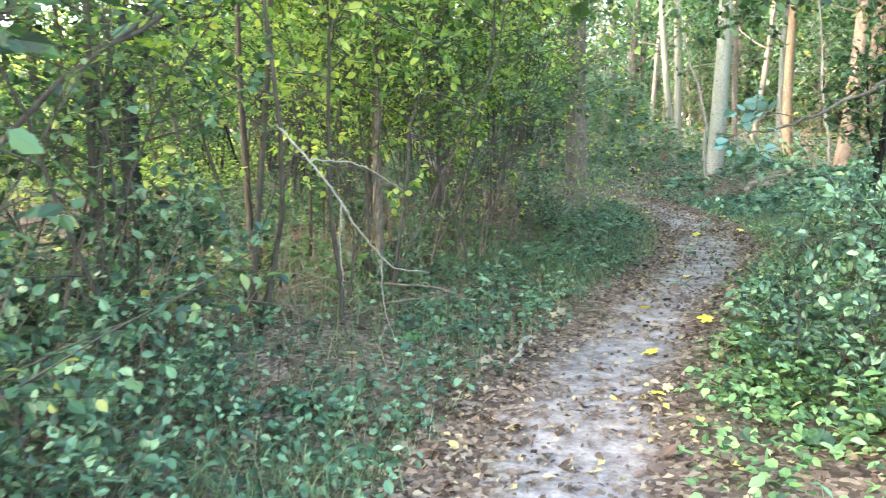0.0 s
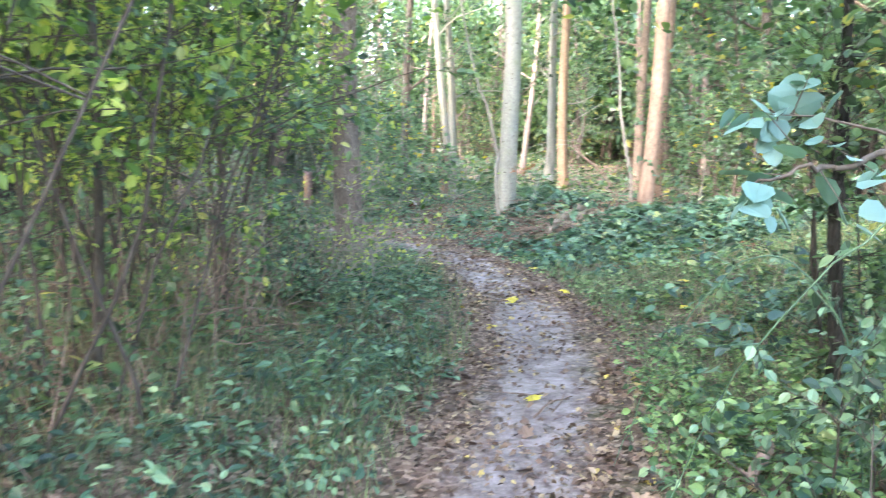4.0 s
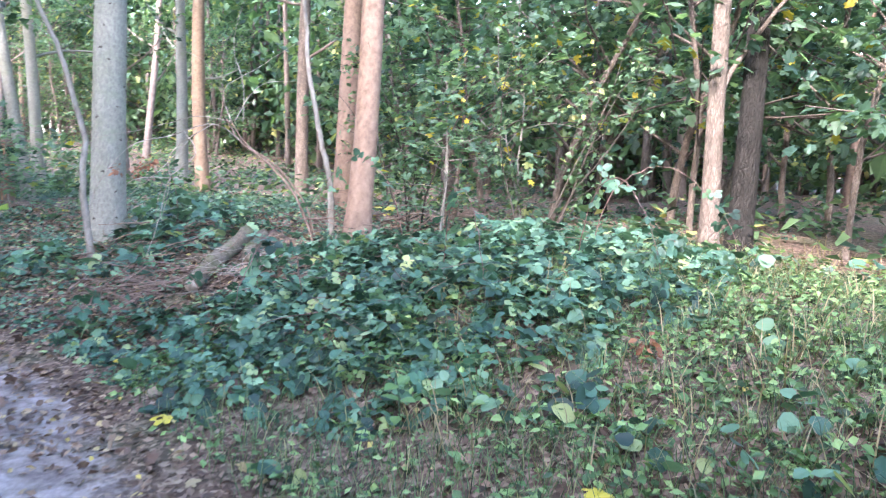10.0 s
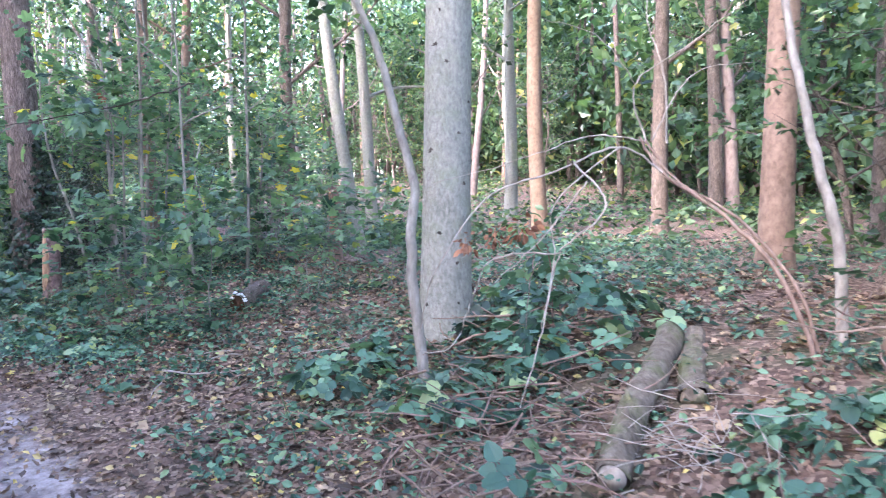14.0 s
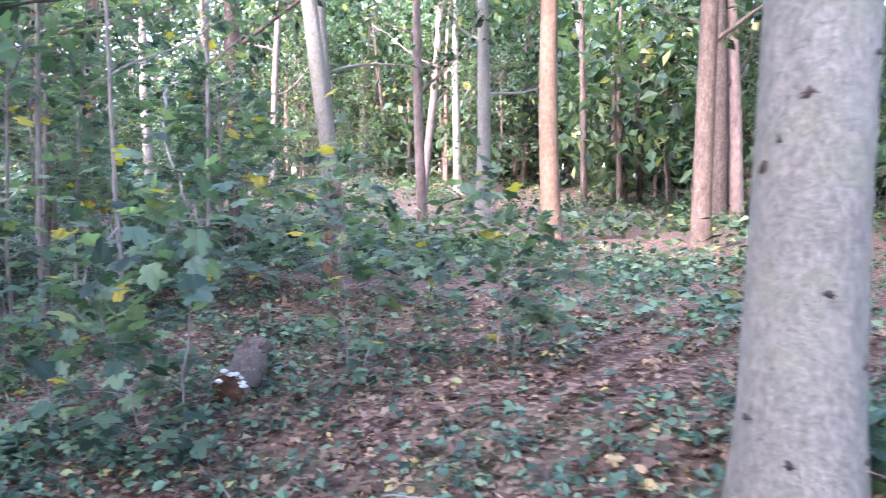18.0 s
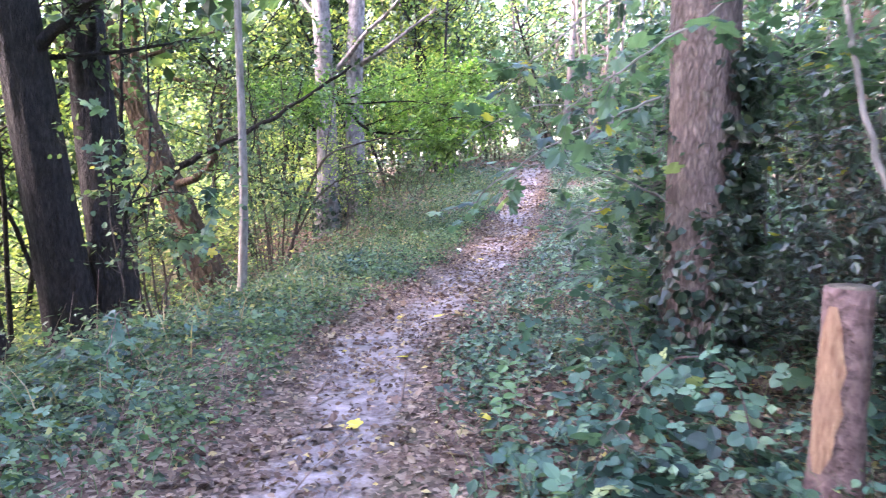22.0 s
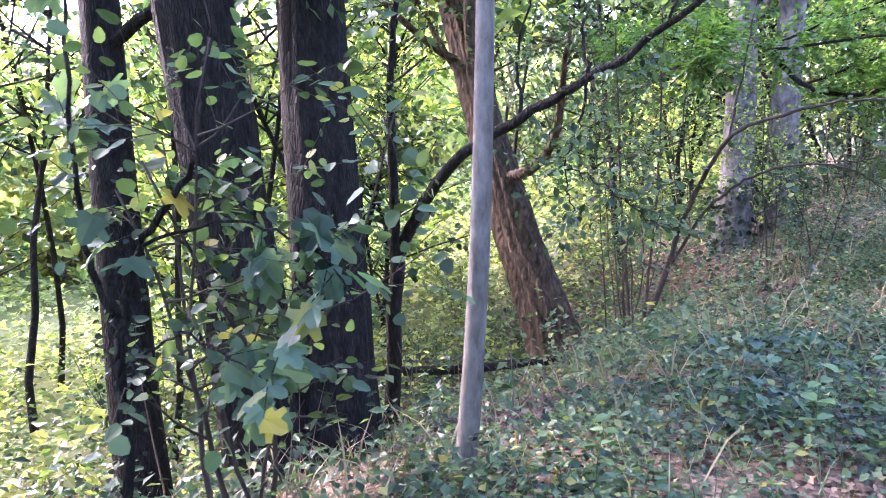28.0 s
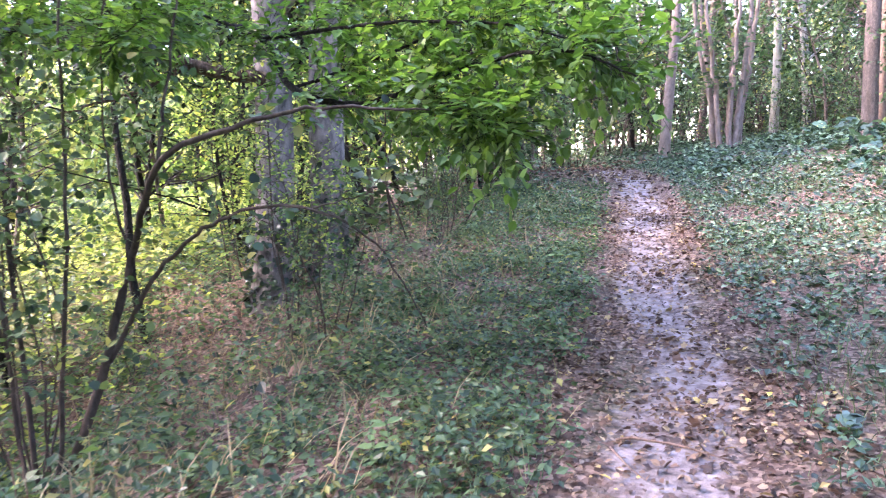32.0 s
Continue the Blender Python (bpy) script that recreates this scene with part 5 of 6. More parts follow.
def log(name, a, b, r0, r1, mat, label, seed, cut=WOOD_CUT, stubs=2, category="log"):
    rng = np.random.default_rng(seed)
    a, b = np.array(a, float), np.array(b, float)
    root = new(name)
    root.location = a
    tagged(root, label, category)
    line = smooth_line([(0, 0, 0), (b - a) * 0.35 + rng.normal(size=3) * 0.02, (b - a) * 0.7 + rng.normal(size=3) * 0.02, b - a], 16, 0.004, rng)
    h = Heap()
    tube(h, line, np.linspace(r0, r1, 16), 14, 0.085, rng)
    part("bark", h.mesh("bark", mat), root)
    for p, q, r in ((line[0], line[1], r0), (line[-1], line[-2], r1)):
        d = unit(p - q)
        h = Heap()
        tube(h, [p - d * 0.004, p + d * 0.006], [r * 0.9, r * 0.88], 14)
        part("cut_face", h.mesh("cut_face", cut), root)
    for _ in range(stubs):
        p, d = along_line(line, np.array([rng.uniform(0.2, 0.8)]))
        out = unit(np.cross(d[0], rng.normal(size=3)) + (0, 0, 0.5))
        h = Heap()
        tube(h, [p[0] + out * r0 * 0.6, p[0] + out * (r0 + 0.05)], [r0 * 0.25, r0 * 0.15], 7)
        part("stub", h.mesh("stub", mat), root)
    return root


log("mossy_log", (5.82, 14.08, 0.29), (6.98, 15.15, 0.58), 0.068, 0.075, BARK_MOSSY, "mossy rotting log lying in the brambles", 11, TWIG_PALE)
log("mossy_log", (6.6, 14.5, 0.4), (7.2, 15.2, 0.55), 0.075, 0.06, BARK_MOSSY, "short mossy log beside a longer one", 12, BARK_MOSSY)
_fl = log("rotten_log", (4.87, 18.98, 0.33), (5.22, 19.68, 0.38), 0.108, 0.095, BARK_BROWN, "grey rotten log with a red-brown end and white fungus", 13, WOOD_ROTTEN)
for k in range(9):
    rng = np.random.default_rng(400 + k)
    h = Heap()
    a_ = 0.2 + 0.22 * k
    c = np.array([0.1 * math.cos(a_) * 0.9 - 0.01, -0.1 * math.cos(a_) * 0.44 - 0.02, 0.105 * math.sin(a_)]) + rng.normal(size=3) * 0.012
    tube(h, [c, c + (0, 0, 0.008), c + (0, 0, 0.02)], [0.012, 0.024, 0.008], 9, 0.16, rng)
    part("fungus", h.mesh("fungus", FUNGUS), _fl, "white bracket fungus")
log("bank_log", (-7.5, 29.0, -1.3), (-5.0, 31.7, -1.2), 0.06, 0.05, BARK_DARK, "long thin dark trunk lying across the bank", 14, stubs=3)
log("fallen_branch", (3.05, 6.0, 0.16), (2.75, 5.75, 0.1), 0.03, 0.022, TWIG_BROWN, "short broken branch on the ground beside the path", 15, stubs=1)


def stump(x, y, top, r0, r1, label, seed, bark=BARK_BROWN, lean=(0.03, 0.02), bare=True):
    """A cut-off trunk, with a strip where the bark has come off."""
    rng = np.random.default_rng(seed)
    z = ground_z(x, y)
    root = empty("tree_stump", x, y, z, label, "stump")
    hgt = top - z
    u = np.linspace(0, 1, 12)
    line = np.stack([lean[0] * u, lean[1] * u, -0.1 + (hgt + 0.1) * u], -1)
    h = Heap()
    tube(h, line, (r0 + (r1 - r0) * u) * (1 + 0.25 * np.exp(-u * 9)), 18, 0.035, rng)
    part("bark", h.mesh("bark", bark), root)
    h = Heap()
    tube(h, [line[-1] - (0, 0, 0.01), line[-1] + (0, 0, 0.006)], [r1 * 0.93, r1 * 0.9], 18, 0.03, rng)
    part("cut_top", h.mesh("cut_top", BARK_MOSSY), root, "weathered mossy sawn top")
    if bare:
        v, n, m = [], 9, 5
        for i in range(n):
            t = 0.12 + 0.8 * i / (n - 1)
            c = np.array([lean[0] * t, lean[1] * t, hgt * t])
            rr = (r0 + (r1 - r0) * t) * (1 + 0.25 * math.exp(-t * 9)) * 1.055 + 0.003
            wide = 0.5 * (1 - abs(2 * i / (n - 1) - 1) ** 3) + 0.14 + 0.1 * math.sin(2.7 * i)
            for j in range(m):
                a = radians(-138) + wide * (j / (m - 1) * 2 - 1)
                v.append(c + rr * np.array([math.cos(a), math.sin(a), 0]))
        i = np.arange(n - 1)[:, None] * m + np.arange(m - 1)[None]
        quads = np.stack([i, i + 1, i + m + 1, i + m], -1).reshape(-1, 4)
        part("bare_wood", mesh_of("bare_wood", v, [quads], WOOD_BARE), root, "strip of bare orange wood")
    return root


stump(2.96, 21.78, 1.0, 0.104, 0.09, "waist-high tree stump with peeling bark and bare orange wood", 21, BARK_PEEL)
stump(6.55, 21.9, 1.44, 0.105, 0.095, "tall pale broken stump in the wood", 22, BARK_PINK)
# grey saplings behind the stump
for k, (x, y, dx, dy, h_, r_) in enumerate(((3.75, 21.75, -0.25, 0.3, 5.5, 0.026), (4.05, 21.6, 0.02, 0.1, 6.0, 0.024), (4.3, 22.2, 0.3, 0.2, 5.0, 0.018), (4.6, 20.9, -0.2, 0.2, 5.0, 0.02), (5.3, 21.8, 0.3, 0.1, 5.5, 0.025), (4.1, 23.2, 0.1, 0.2, 5.5, 0.024))):
    tree("slim_tree", x, y, r_, h_, BARK_SAPLING, (dx, dy), "slim grey sapling behind the stump", "tree", "grey saplings", 860 + k, 6, 0.4, 1.3, LEAF_MAPLE, MAPLE, 0.08, 10, 6, 0.4, 8, flare=1.15, canopy=0)


# twigs and sticks
def sticks(name, seed, n, x, y, r, length, thick, mat, label, tall=0.15, category="twigs"):
    """A loose heap of crossed twigs; each one a part of it."""
    rng = np.random.default_rng(seed)
    root = empty(name, x, y, None, label, category)
    z0 = ground_z(x, y)
    for k in range(n):
        a, q, az = rng.uniform(0, 6.28), r * math.sqrt(rng.uniform()), rng.uniform(0, 6.28)
        px, py = q * math.cos(a), q * math.sin(a)
        z = ground_z(x + px, y + py) - z0 + rng.uniform(0.0, tall)
        L = length * rng.uniform(0.5, 1.3)
        line = wander(rng, (px, py, z), (math.cos(az), math.sin(az), rng.normal(0, 0.18)), L, 6, 0.12)
        h = Heap()
        t = thick * rng.uniform(0.6, 1.4)
        tube(h, line, np.linspace(t, t * 0.4, 7), 5)
        part("twig", h.mesh("twig", mat), root)
    return root


sticks("brush_pile", 31, 110, 5.6, 14.65, 0.6, 0.5, 0.0055, TWIG_BROWN, "heap of dry brown twigs beside the log", 0.22, "brush pile")
sticks("brush_pile", 32, 50, 6.2, 14.05, 0.35, 0.35, 0.003, TWIG_PALE, "tangle of bleached grey twigs by the log", 0.25, "brush pile")
sticks("brush_pile", 33, 40, 6.0, 15.6, 0.5, 0.5, 0.007, TWIG_BROWN, "dead stalks at the foot of the beech", 0.25, "brush pile")
sticks("bramble_stalks", 37, 70, 6.5, 12.5, 1.0, 0.4, 0.003, TWIG_BROWN, "dead brown stalks showing between the bramble leaves", 0.3)
sticks("bramble_stalks", 38, 50, 7.9, 12.1, 0.9, 0.4, 0.003, TWIG_BROWN, "dry stalks tangled in the brambles", 0.35)
sticks("pale_twigs", 34, 7, 4.3, 17.75, 0.35, 0.75, 0.007, TWIG_PALE, "bleached forked twigs lying on the ground", 0.14)
sticks("pale_twigs", 35, 5, 5.15, 17.2, 0.3, 0.5, 0.006, TWIG_PALE, "bleached twigs among the low plants", 0.16)
sticks("pale_twigs", 36, 4, 3.25, 13.9, 0.25, 0.8, 0.006, TWIG_PALE, "bleached twig sticking up at the bend of the path", 0.25)
for k, (x, y, n) in enumerate(((0.35, 4.3, 3), (0.6, 4.9, 2), (-0.1, 22.6, 3), (0.3, 22.9, 2), (0.5, 24.6, 3), (0.9, 21.3, 3), (1.6, 19.7, 3), (-0.6, 31.6, 3), (-0.9, 33.2, 3), (2.7, 7.3, 3), (3.4, 10.6, 2), (3.3, 5.6, 3))):
    sticks("path_sticks", 50 + k, n, x, y, 0.45, 0.6, 0.008, TWIG_BROWN, "thin sticks lying on the path", 0.02)
for k, (x, y, n) in enumerate(((-1.0, 5.2, 16), (0.3, 8.6, 18), (1.4, 11.2, 18), (-0.6, 6.9, 14), (1.0, 9.9, 16), (2.2, 12.4, 14), (6.9, 13.4, 12), (7.9, 14.6, 16), (8.6, 14.0, 14))):
    sticks("dead_stalks", 70 + k, n, x, y, 0.7, 0.7, 0.006, TWIG_BROWN, "dry brown stalks and twigs on the thicket floor", 0.35)

# the bare branch that hangs out of the thicket, and its leafy tip
bough("hanging_branch", [([(-0.95, 4.3, 1.55), (-0.78, 4.33, 1.34), (-0.62, 4.36, 1.12), (-0.52, 4.48, 0.91), (-0.39, 4.6, 0.72), (-0.3, 4.71, 0.62), (-0.09, 4.82, 0.57)], 0.0085, 0.0035), ([(-0.78, 4.33, 1.34), (-0.5, 4.5, 1.3), (-0.2, 4.6, 1.1)], 0.006, 0.002), ([(-0.39, 4.6, 0.72), (-0.38, 4.6, 0.4), (-0.3, 4.62, 0.12)], 0.006, 0.002), ([(-0.6, 4.36, 1.1), (-0.62, 4.4, 0.8), (-0.6, 4.4, 0.5)], 0.005, 0.002)], TWIG_PALE, "long bare pale branch drooping out of the thicket", "branch", 41, sides=6, jitter=0.003)
bough("hazel_branch", [([(-1.2, 4.6, 1.6), (-0.8, 4.5, 1.32), (-0.5, 4.5, 1.28), (-0.25, 4.6, 1.12)], 0.007, 0.003)], BARK_TWIG, "thin hazel twig with bright yellow-green leaves", "branch", 42, LEAF_HAZEL, OVAL, 0.055, 5, 0.18, 5)
tree("thicket_tree", -0.58, 6.71, 0.045, 6.5, BARK_BROWN, (0.1, 0.2), "thin upright trunk at the edge of the thicket", seed=43, limbs=7, limb_from=0.3, limb_len=1.5, leaf=LEAF_HAZEL, shape=OVAL, leaf_size=0.08, twigs=14, per=8, twig=0.4, sides=9, flare=1.2, canopy=120)
for k, (x, y) in enumerate(((-1.5, 5.6), (-0.1, 8.0), (-1.9, 7.2), (0.7, 9.7), (1.2, 11.6), (-0.9, 9.0), (-2.0, 4.3))):
    tree("thicket_tree", x, y, 0.03 + 0.006 * (k % 3), 5.5, BARK_TWIG, (0.4 - 0.2 * k % 0.7, 0.3), "thin trunk inside the thicket", seed=440 + k, limbs=8, limb_from=0.3, limb_len=1.5, leaf=LEAF_HAZEL, shape=OVAL, leaf_size=0.075, twigs=11, per=7, twig=0.4, sides=7, flare=1.2, group="thicket trunks", canopy=120)
bough("thorn_branch", [([(-2.2, 3.2, 1.2), (-1.6, 3.6, 1.9), (-0.9, 4.2, 2.35), (-0.3, 4.9, 2.5)], 0.016, 0.005), ([(-1.6, 3.6, 1.9), (-1.2, 3.9, 2.3), (-0.8, 4.6, 2.8)], 0.01, 0.004), ([(-0.9, 4.2, 2.35), (-0.4, 4.6, 2.2), (0.1, 5.0, 2.0)], 0.008, 0.003)], BARK_TWIG, "leafy hazel bough reaching over the path's edge", "branch", 45, LEAF_HAZEL, OVAL, 0.07, 12, 0.3, 7)

# right of the first stretch: big lime with a low bough, a thin dark trunk, arching stems
bough("lime_bough", [([(3.5, 5.4, 2.0), (2.9, 5.05, 1.75), (2.35, 4.83, 1.55), (2.09, 4.76, 1.48), (1.92, 4.72, 1.47), (1.76, 4.73, 1.43)], 0.014, 0.003), ([(2.35, 4.83, 1.55), (2.15, 4.9, 1.6), (1.95, 5.0, 1.62)], 0.005, 0.002)], BARK_TWIG, "low drooping bough with broad bluish green leaves", "branch", 51, LEAF_BLUE, ROUND, 0.075, 9, 0.14, 4, u0=0.5, droop=0.25)
bough("dark_sapling", [([(3.84, 6.42, 0.1), (3.83, 6.42, 0.6), (3.8, 6.45, 1.1), (3.86, 6.5, 1.6), (3.8, 6.5, 2.6), (3.7, 6.6, 4.0)], 0.045, 0.02), ([(3.8, 6.45, 1.1), (3.6, 6.3, 1.5), (3.5, 6.2, 2.0)], 0.014, 0.005)], BARK_DARK, "thin dark crooked trunk beside the path", "sapling", 52, LEAF_GREEN, OVAL, 0.08, 45, 0.5, 7, 9, 0.008, 0.4)
for k, (x, y, dx, dy, top) in enumerate(((2.5, 4.2, -0.75, 0.5, 1.3), (2.7, 4.6, -0.5, -0.5, 1.2), (2.4, 3.7, -0.6, 0.1, 1.1), (2.9, 5.3, -0.7, 0.3, 1.1), (2.6, 3.4, -0.4, -0.7, 1.25), (3.2, 5.0, -0.6, -0.3, 1.3))):
    z = ground_z(x, y)
    bough("rose_stem", [([(x, y, z - 0.05), (x + dx * 0.2, y + dy * 0.2, z + top * 0.75), (x + dx * 0.6, y + dy * 0.6, z + top), (x + dx, y + dy, z + top * 0.7), (x + dx * 1.25, y + dy * 1.25, z + top * 0.25)], 0.0045, 0.0015)], LEAF_HERB, "arching green wild rose stem with small leaves", "rose", 530 + k, LEAF_HERB, OVAL, 0.04, 14, 0.12, 6, 5, 0.004, 0.1)
bramble("fern_clump", 54, [(2.0, 4.55, 0.35, 0.3), (2.35, 5.0, 0.3, 0.25), (1.75, 3.9, 0.3, 0.2)], 1500, "bright green feathery clump beside the path", LEAF_HERB_BRIGHT, 0.07, SLIM)

bramble("burdock", 55, [(4.85, 7.85, 0.35, 0.35)], 300, "dark bluish broad-leaved plant at the edge of the clearing", LEAF_BLUE, 0.17, ROUND)
_bare = shrub("bare_shrub", 6, 1.5, 0.35, TWIG_PALE, LEAF_HAZEL, KITE, "nearly bare shrub with pale twigs and few yellow leaves", seed=57, leaf_size=0.06, branches=9, twigs=4, per=2, r=0.007, lean=0.8, u0=0.15, reach=0.4)
_bare.location = (2.35, 11.3, ground_z(2.35, 11.3))
plant(_bare, 2.35 - 0.9, 11.3 - 0.8, 2.0, 1.0)
plant(_bare, 2.35 - 1.6, 11.3 - 1.9, 4.0, 0.9)

# ivy and holly by the oak, ivy on the alders
def ivy(x, y, r, z0, z1, az0, az1, n, seed, label, lean=(0, 0), size=0.07):
    rng = np.random.default_rng(seed)
    h = Heap()
    z = z0 + (z1 - z0) * rng.uniform(0, 1, n) ** 1.4
    a = np.radians(rng.uniform(az0, az1, n))
    out = np.stack([np.cos(a), np.sin(a), 0 * a], -1)
    c = np.stack([x + lean[0] * z, y + lean[1] * z, ground_z(x, y) + z], -1)
    p = c + out * (r + rng.uniform(0.0, 0.09, n))[:, None]
    leaves(h, ROUND, p, unit(out * 0.5 + rng.normal(size=(n, 3)) * 0.5 - (0, 0, 0.7)), unit(out + rng.normal(size=(n, 3)) * 0.4), size * rng.uniform(0.6, 1.2, n))
    return tagged(new("ivy", h.mesh("ivy", LEAF_IVY, False)), label, "ivy", kind="stuff")


ivy(2.53, 23.65, 0.24, 0.0, 2.0, -75, 60, 1300, 61, "dark ivy climbing the oak trunk", (0.025, 0.02))
ivy(2.53, 23.65, 0.26, 0.0, 1.0, -190, 60, 500, 62, "dark ivy round the oak's foot", (0.025, 0.02))
ivy(-6.07, 36.4, 0.3, 0.0, 1.3, -170, 60, 260, 621, "ivy and brambles round the poplar's foot", (0.006, 0.025), 0.1)
ivy(-5.4, 36.9, 0.27, 0.0, 1.6, -170, 60, 260, 622, "ivy climbing the dark poplar", (0.03, 0.025), 0.1)
ivy(-5.5, 25.6, 0.2, 0.3, 3.0, -160, 60, 220, 64, "ivy on the leaning alder", (-0.18, 0.03), 0.05)
_holly = shrub("holly_bush", 6, 1.9, 0.3, BARK_TWIG, LEAF_IVY, OVAL, "dark glossy holly bush behind the stump", "bush", seed=65, leaf_size=0.06, branches=11, twigs=7, per=8, u0=0.05, lean=0.5)
_holly.location = (3.2, 23.1, ground_z(3.2, 23.1))
bough("bent_sapling", [([(3.42, 21.85, 0.1), (3.3, 21.95, 0.8), (3.15, 22.0, 1.4), (3.0, 22.05, 2.0), (2.9, 22.3, 3.4)], 0.022, 0.01)], BARK_SAPLING, "bent grey sapling beside the stump", "sapling", 66, LEAF_MAPLE, MAPLE, 0.09, 10, 0.4, 5, 8, 0.006, 0.6)
# maple boughs that hang close to the path
bough("maple_bough", [([(4.6, 19.4, 2.5), (3.9, 19.0, 2.24), (3.3, 18.75, 2.08), (2.85, 18.65, 2.0)], 0.009, 0.003), ([(3.9, 19.0, 2.24), (3.7, 18.6, 2.15), (3.6, 18.3, 2.1)], 0.005, 0.002)], BARK_TWIG, "high maple bough with broad hanging leaves", "branch", 77, LEAF_MAPLE, MAPLE, 0.12, 9, 0.25, 4, 5, 0.006, 0.2, 0.5)
for k, (pts, sd) in enumerate(([[(2.25, 23.4, 1.9), (1.8, 23.0, 1.7), (1.4, 22.8, 1.45), (1.15, 22.9, 1.25)], 67], [[(2.6, 22.4, 2.3), (2.1, 22.1, 1.95), (1.7, 22.2, 1.7)], 68], [[(4.6, 18.9, 1.9), (4.5, 18.3, 1.6), (4.55, 17.9, 1.3)], 69], [[(2.5, 24.2, 1.4), (2.0, 23.9, 1.25), (1.6, 23.9, 1.0)], 70], [[(4.4, 19.4, 1.2), (4.2, 18.9, 1.0), (4.3, 18.5, 0.75)], 71])):
    bough("maple_bough", [(pts, 0.008, 0.003)], BARK_SAPLING, "maple bough with flat green and yellow leaves", "branch", sd, LEAF_MAPLE, MAPLE, 0.105, 11, 0.3, 4, 5, 0.006, 0.1, 0.1, flat=1.2)

for k, (pts, sd) in enumerate(([[(2.4, 23.6, 1.2), (1.9, 23.4, 1.45), (1.5, 23.3, 1.5), (1.15, 23.4, 1.35)], 72], [[(2.2, 24.6, 1.7), (1.8, 24.2, 1.9), (1.35, 23.9, 1.9), (1.05, 23.7, 1.75)], 73], [[(2.5, 23.2, 2.6), (2.0, 22.8, 2.4), (1.6, 22.7, 2.1), (1.3, 22.8, 1.85)], 74], [[(2.3, 24.9, 1.0), (1.9, 24.7, 1.1), (1.5, 24.5, 1.0)], 75], [[(2.3, 25.4, 2.3), (1.8, 25.0, 2.4), (1.3, 24.7, 2.2)], 76])):
    bough("maple_bough", [(pts, 0.008, 0.003)], BARK_SAPLING, "maple bough with flat green and yellow leaves", "branch", sd, LEAF_MAPLE, MAPLE, 0.105, 15, 0.32, 5, 5, 0.006, 0.1, 0.1, flat=1.2)
bough("young_willow", [([(-7.3, 31.85, 0.9), (-7.9, 31.9, 2.2), (-8.2, 31.9, 3.6), (-8.0, 32.0, 6.0)], 0.16, 0.06)], BARK_WILLOW, "slim willow rising beside the leaning one", "tree", 89, LEAF_GREEN, KITE, 0.12, 30, 0.6, 8, 12, 0.01, 0.4)

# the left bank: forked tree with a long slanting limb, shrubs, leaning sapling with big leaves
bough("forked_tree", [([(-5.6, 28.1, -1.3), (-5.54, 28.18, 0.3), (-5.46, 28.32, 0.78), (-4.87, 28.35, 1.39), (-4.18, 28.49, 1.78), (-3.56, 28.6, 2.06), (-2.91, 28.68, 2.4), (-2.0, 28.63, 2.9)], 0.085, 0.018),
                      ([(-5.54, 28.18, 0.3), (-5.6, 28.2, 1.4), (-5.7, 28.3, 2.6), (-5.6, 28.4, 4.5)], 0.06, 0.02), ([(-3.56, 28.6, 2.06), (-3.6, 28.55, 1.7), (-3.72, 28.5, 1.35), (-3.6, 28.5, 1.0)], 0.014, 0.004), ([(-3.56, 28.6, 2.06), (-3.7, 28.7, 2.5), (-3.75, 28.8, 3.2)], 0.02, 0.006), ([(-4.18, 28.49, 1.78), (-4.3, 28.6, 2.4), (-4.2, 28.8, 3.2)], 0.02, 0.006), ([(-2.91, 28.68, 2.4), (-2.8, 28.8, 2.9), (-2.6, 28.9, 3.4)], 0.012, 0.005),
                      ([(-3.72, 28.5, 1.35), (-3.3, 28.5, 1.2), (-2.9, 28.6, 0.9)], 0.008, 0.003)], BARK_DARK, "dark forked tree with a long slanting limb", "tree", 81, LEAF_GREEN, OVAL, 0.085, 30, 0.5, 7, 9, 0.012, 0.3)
for k, (x, y, stems_n, hgt, sd) in enumerate(((-4.95, 31.3, 7, 3.6, 82), (-2.9, 25.1, 5, 2.2, 85))):
    s_ = shrub("hazel_shrub", stems_n, hgt, 0.16, BARK_TWIG, LEAF_GREEN, ROUND, "many-stemmed hazel on the bank with green leaves", seed=sd, leaf_size=0.065, branches=8, twigs=4, per=6, r=0.013, lean=0.35, u0=0.3, group="bank shrubs")
    s_.location = (x, y, ground_z(x, y))
bough("maple_sapling", [([(-2.75, 24.5, -0.3), (-2.72, 24.52, 0.4), (-2.7, 24.53, 0.85), (-2.68, 24.62, 1.15), (-2.58, 24.8, 1.5), (-2.6, 24.9, 2.1), (-2.7, 25.0, 3.2)], 0.024, 0.008), ([(-2.7, 24.53, 0.85), (-2.74, 24.45, 1.1), (-2.68, 24.4, 1.6), (-2.65, 24.4, 2.3)], 0.016, 0.005), ([(-2.68, 24.62, 1.15), (-2.4, 24.8, 1.25), (-2.1, 25.0, 1.15), (-1.9, 25.05, 0.95)], 0.008, 0.003), ([(-2.7, 24.53, 0.7), (-2.4, 24.65, 0.85), (-2.0, 24.75, 0.75)], 0.007, 0.003)], BARK_DARK, "crooked young maple with large backlit leaves", "sapling", 86, LEAF_MAPLE, MAPLE, 0.12, 6, 0.25, 5, 8, 0.008, 0.45, 0.7)

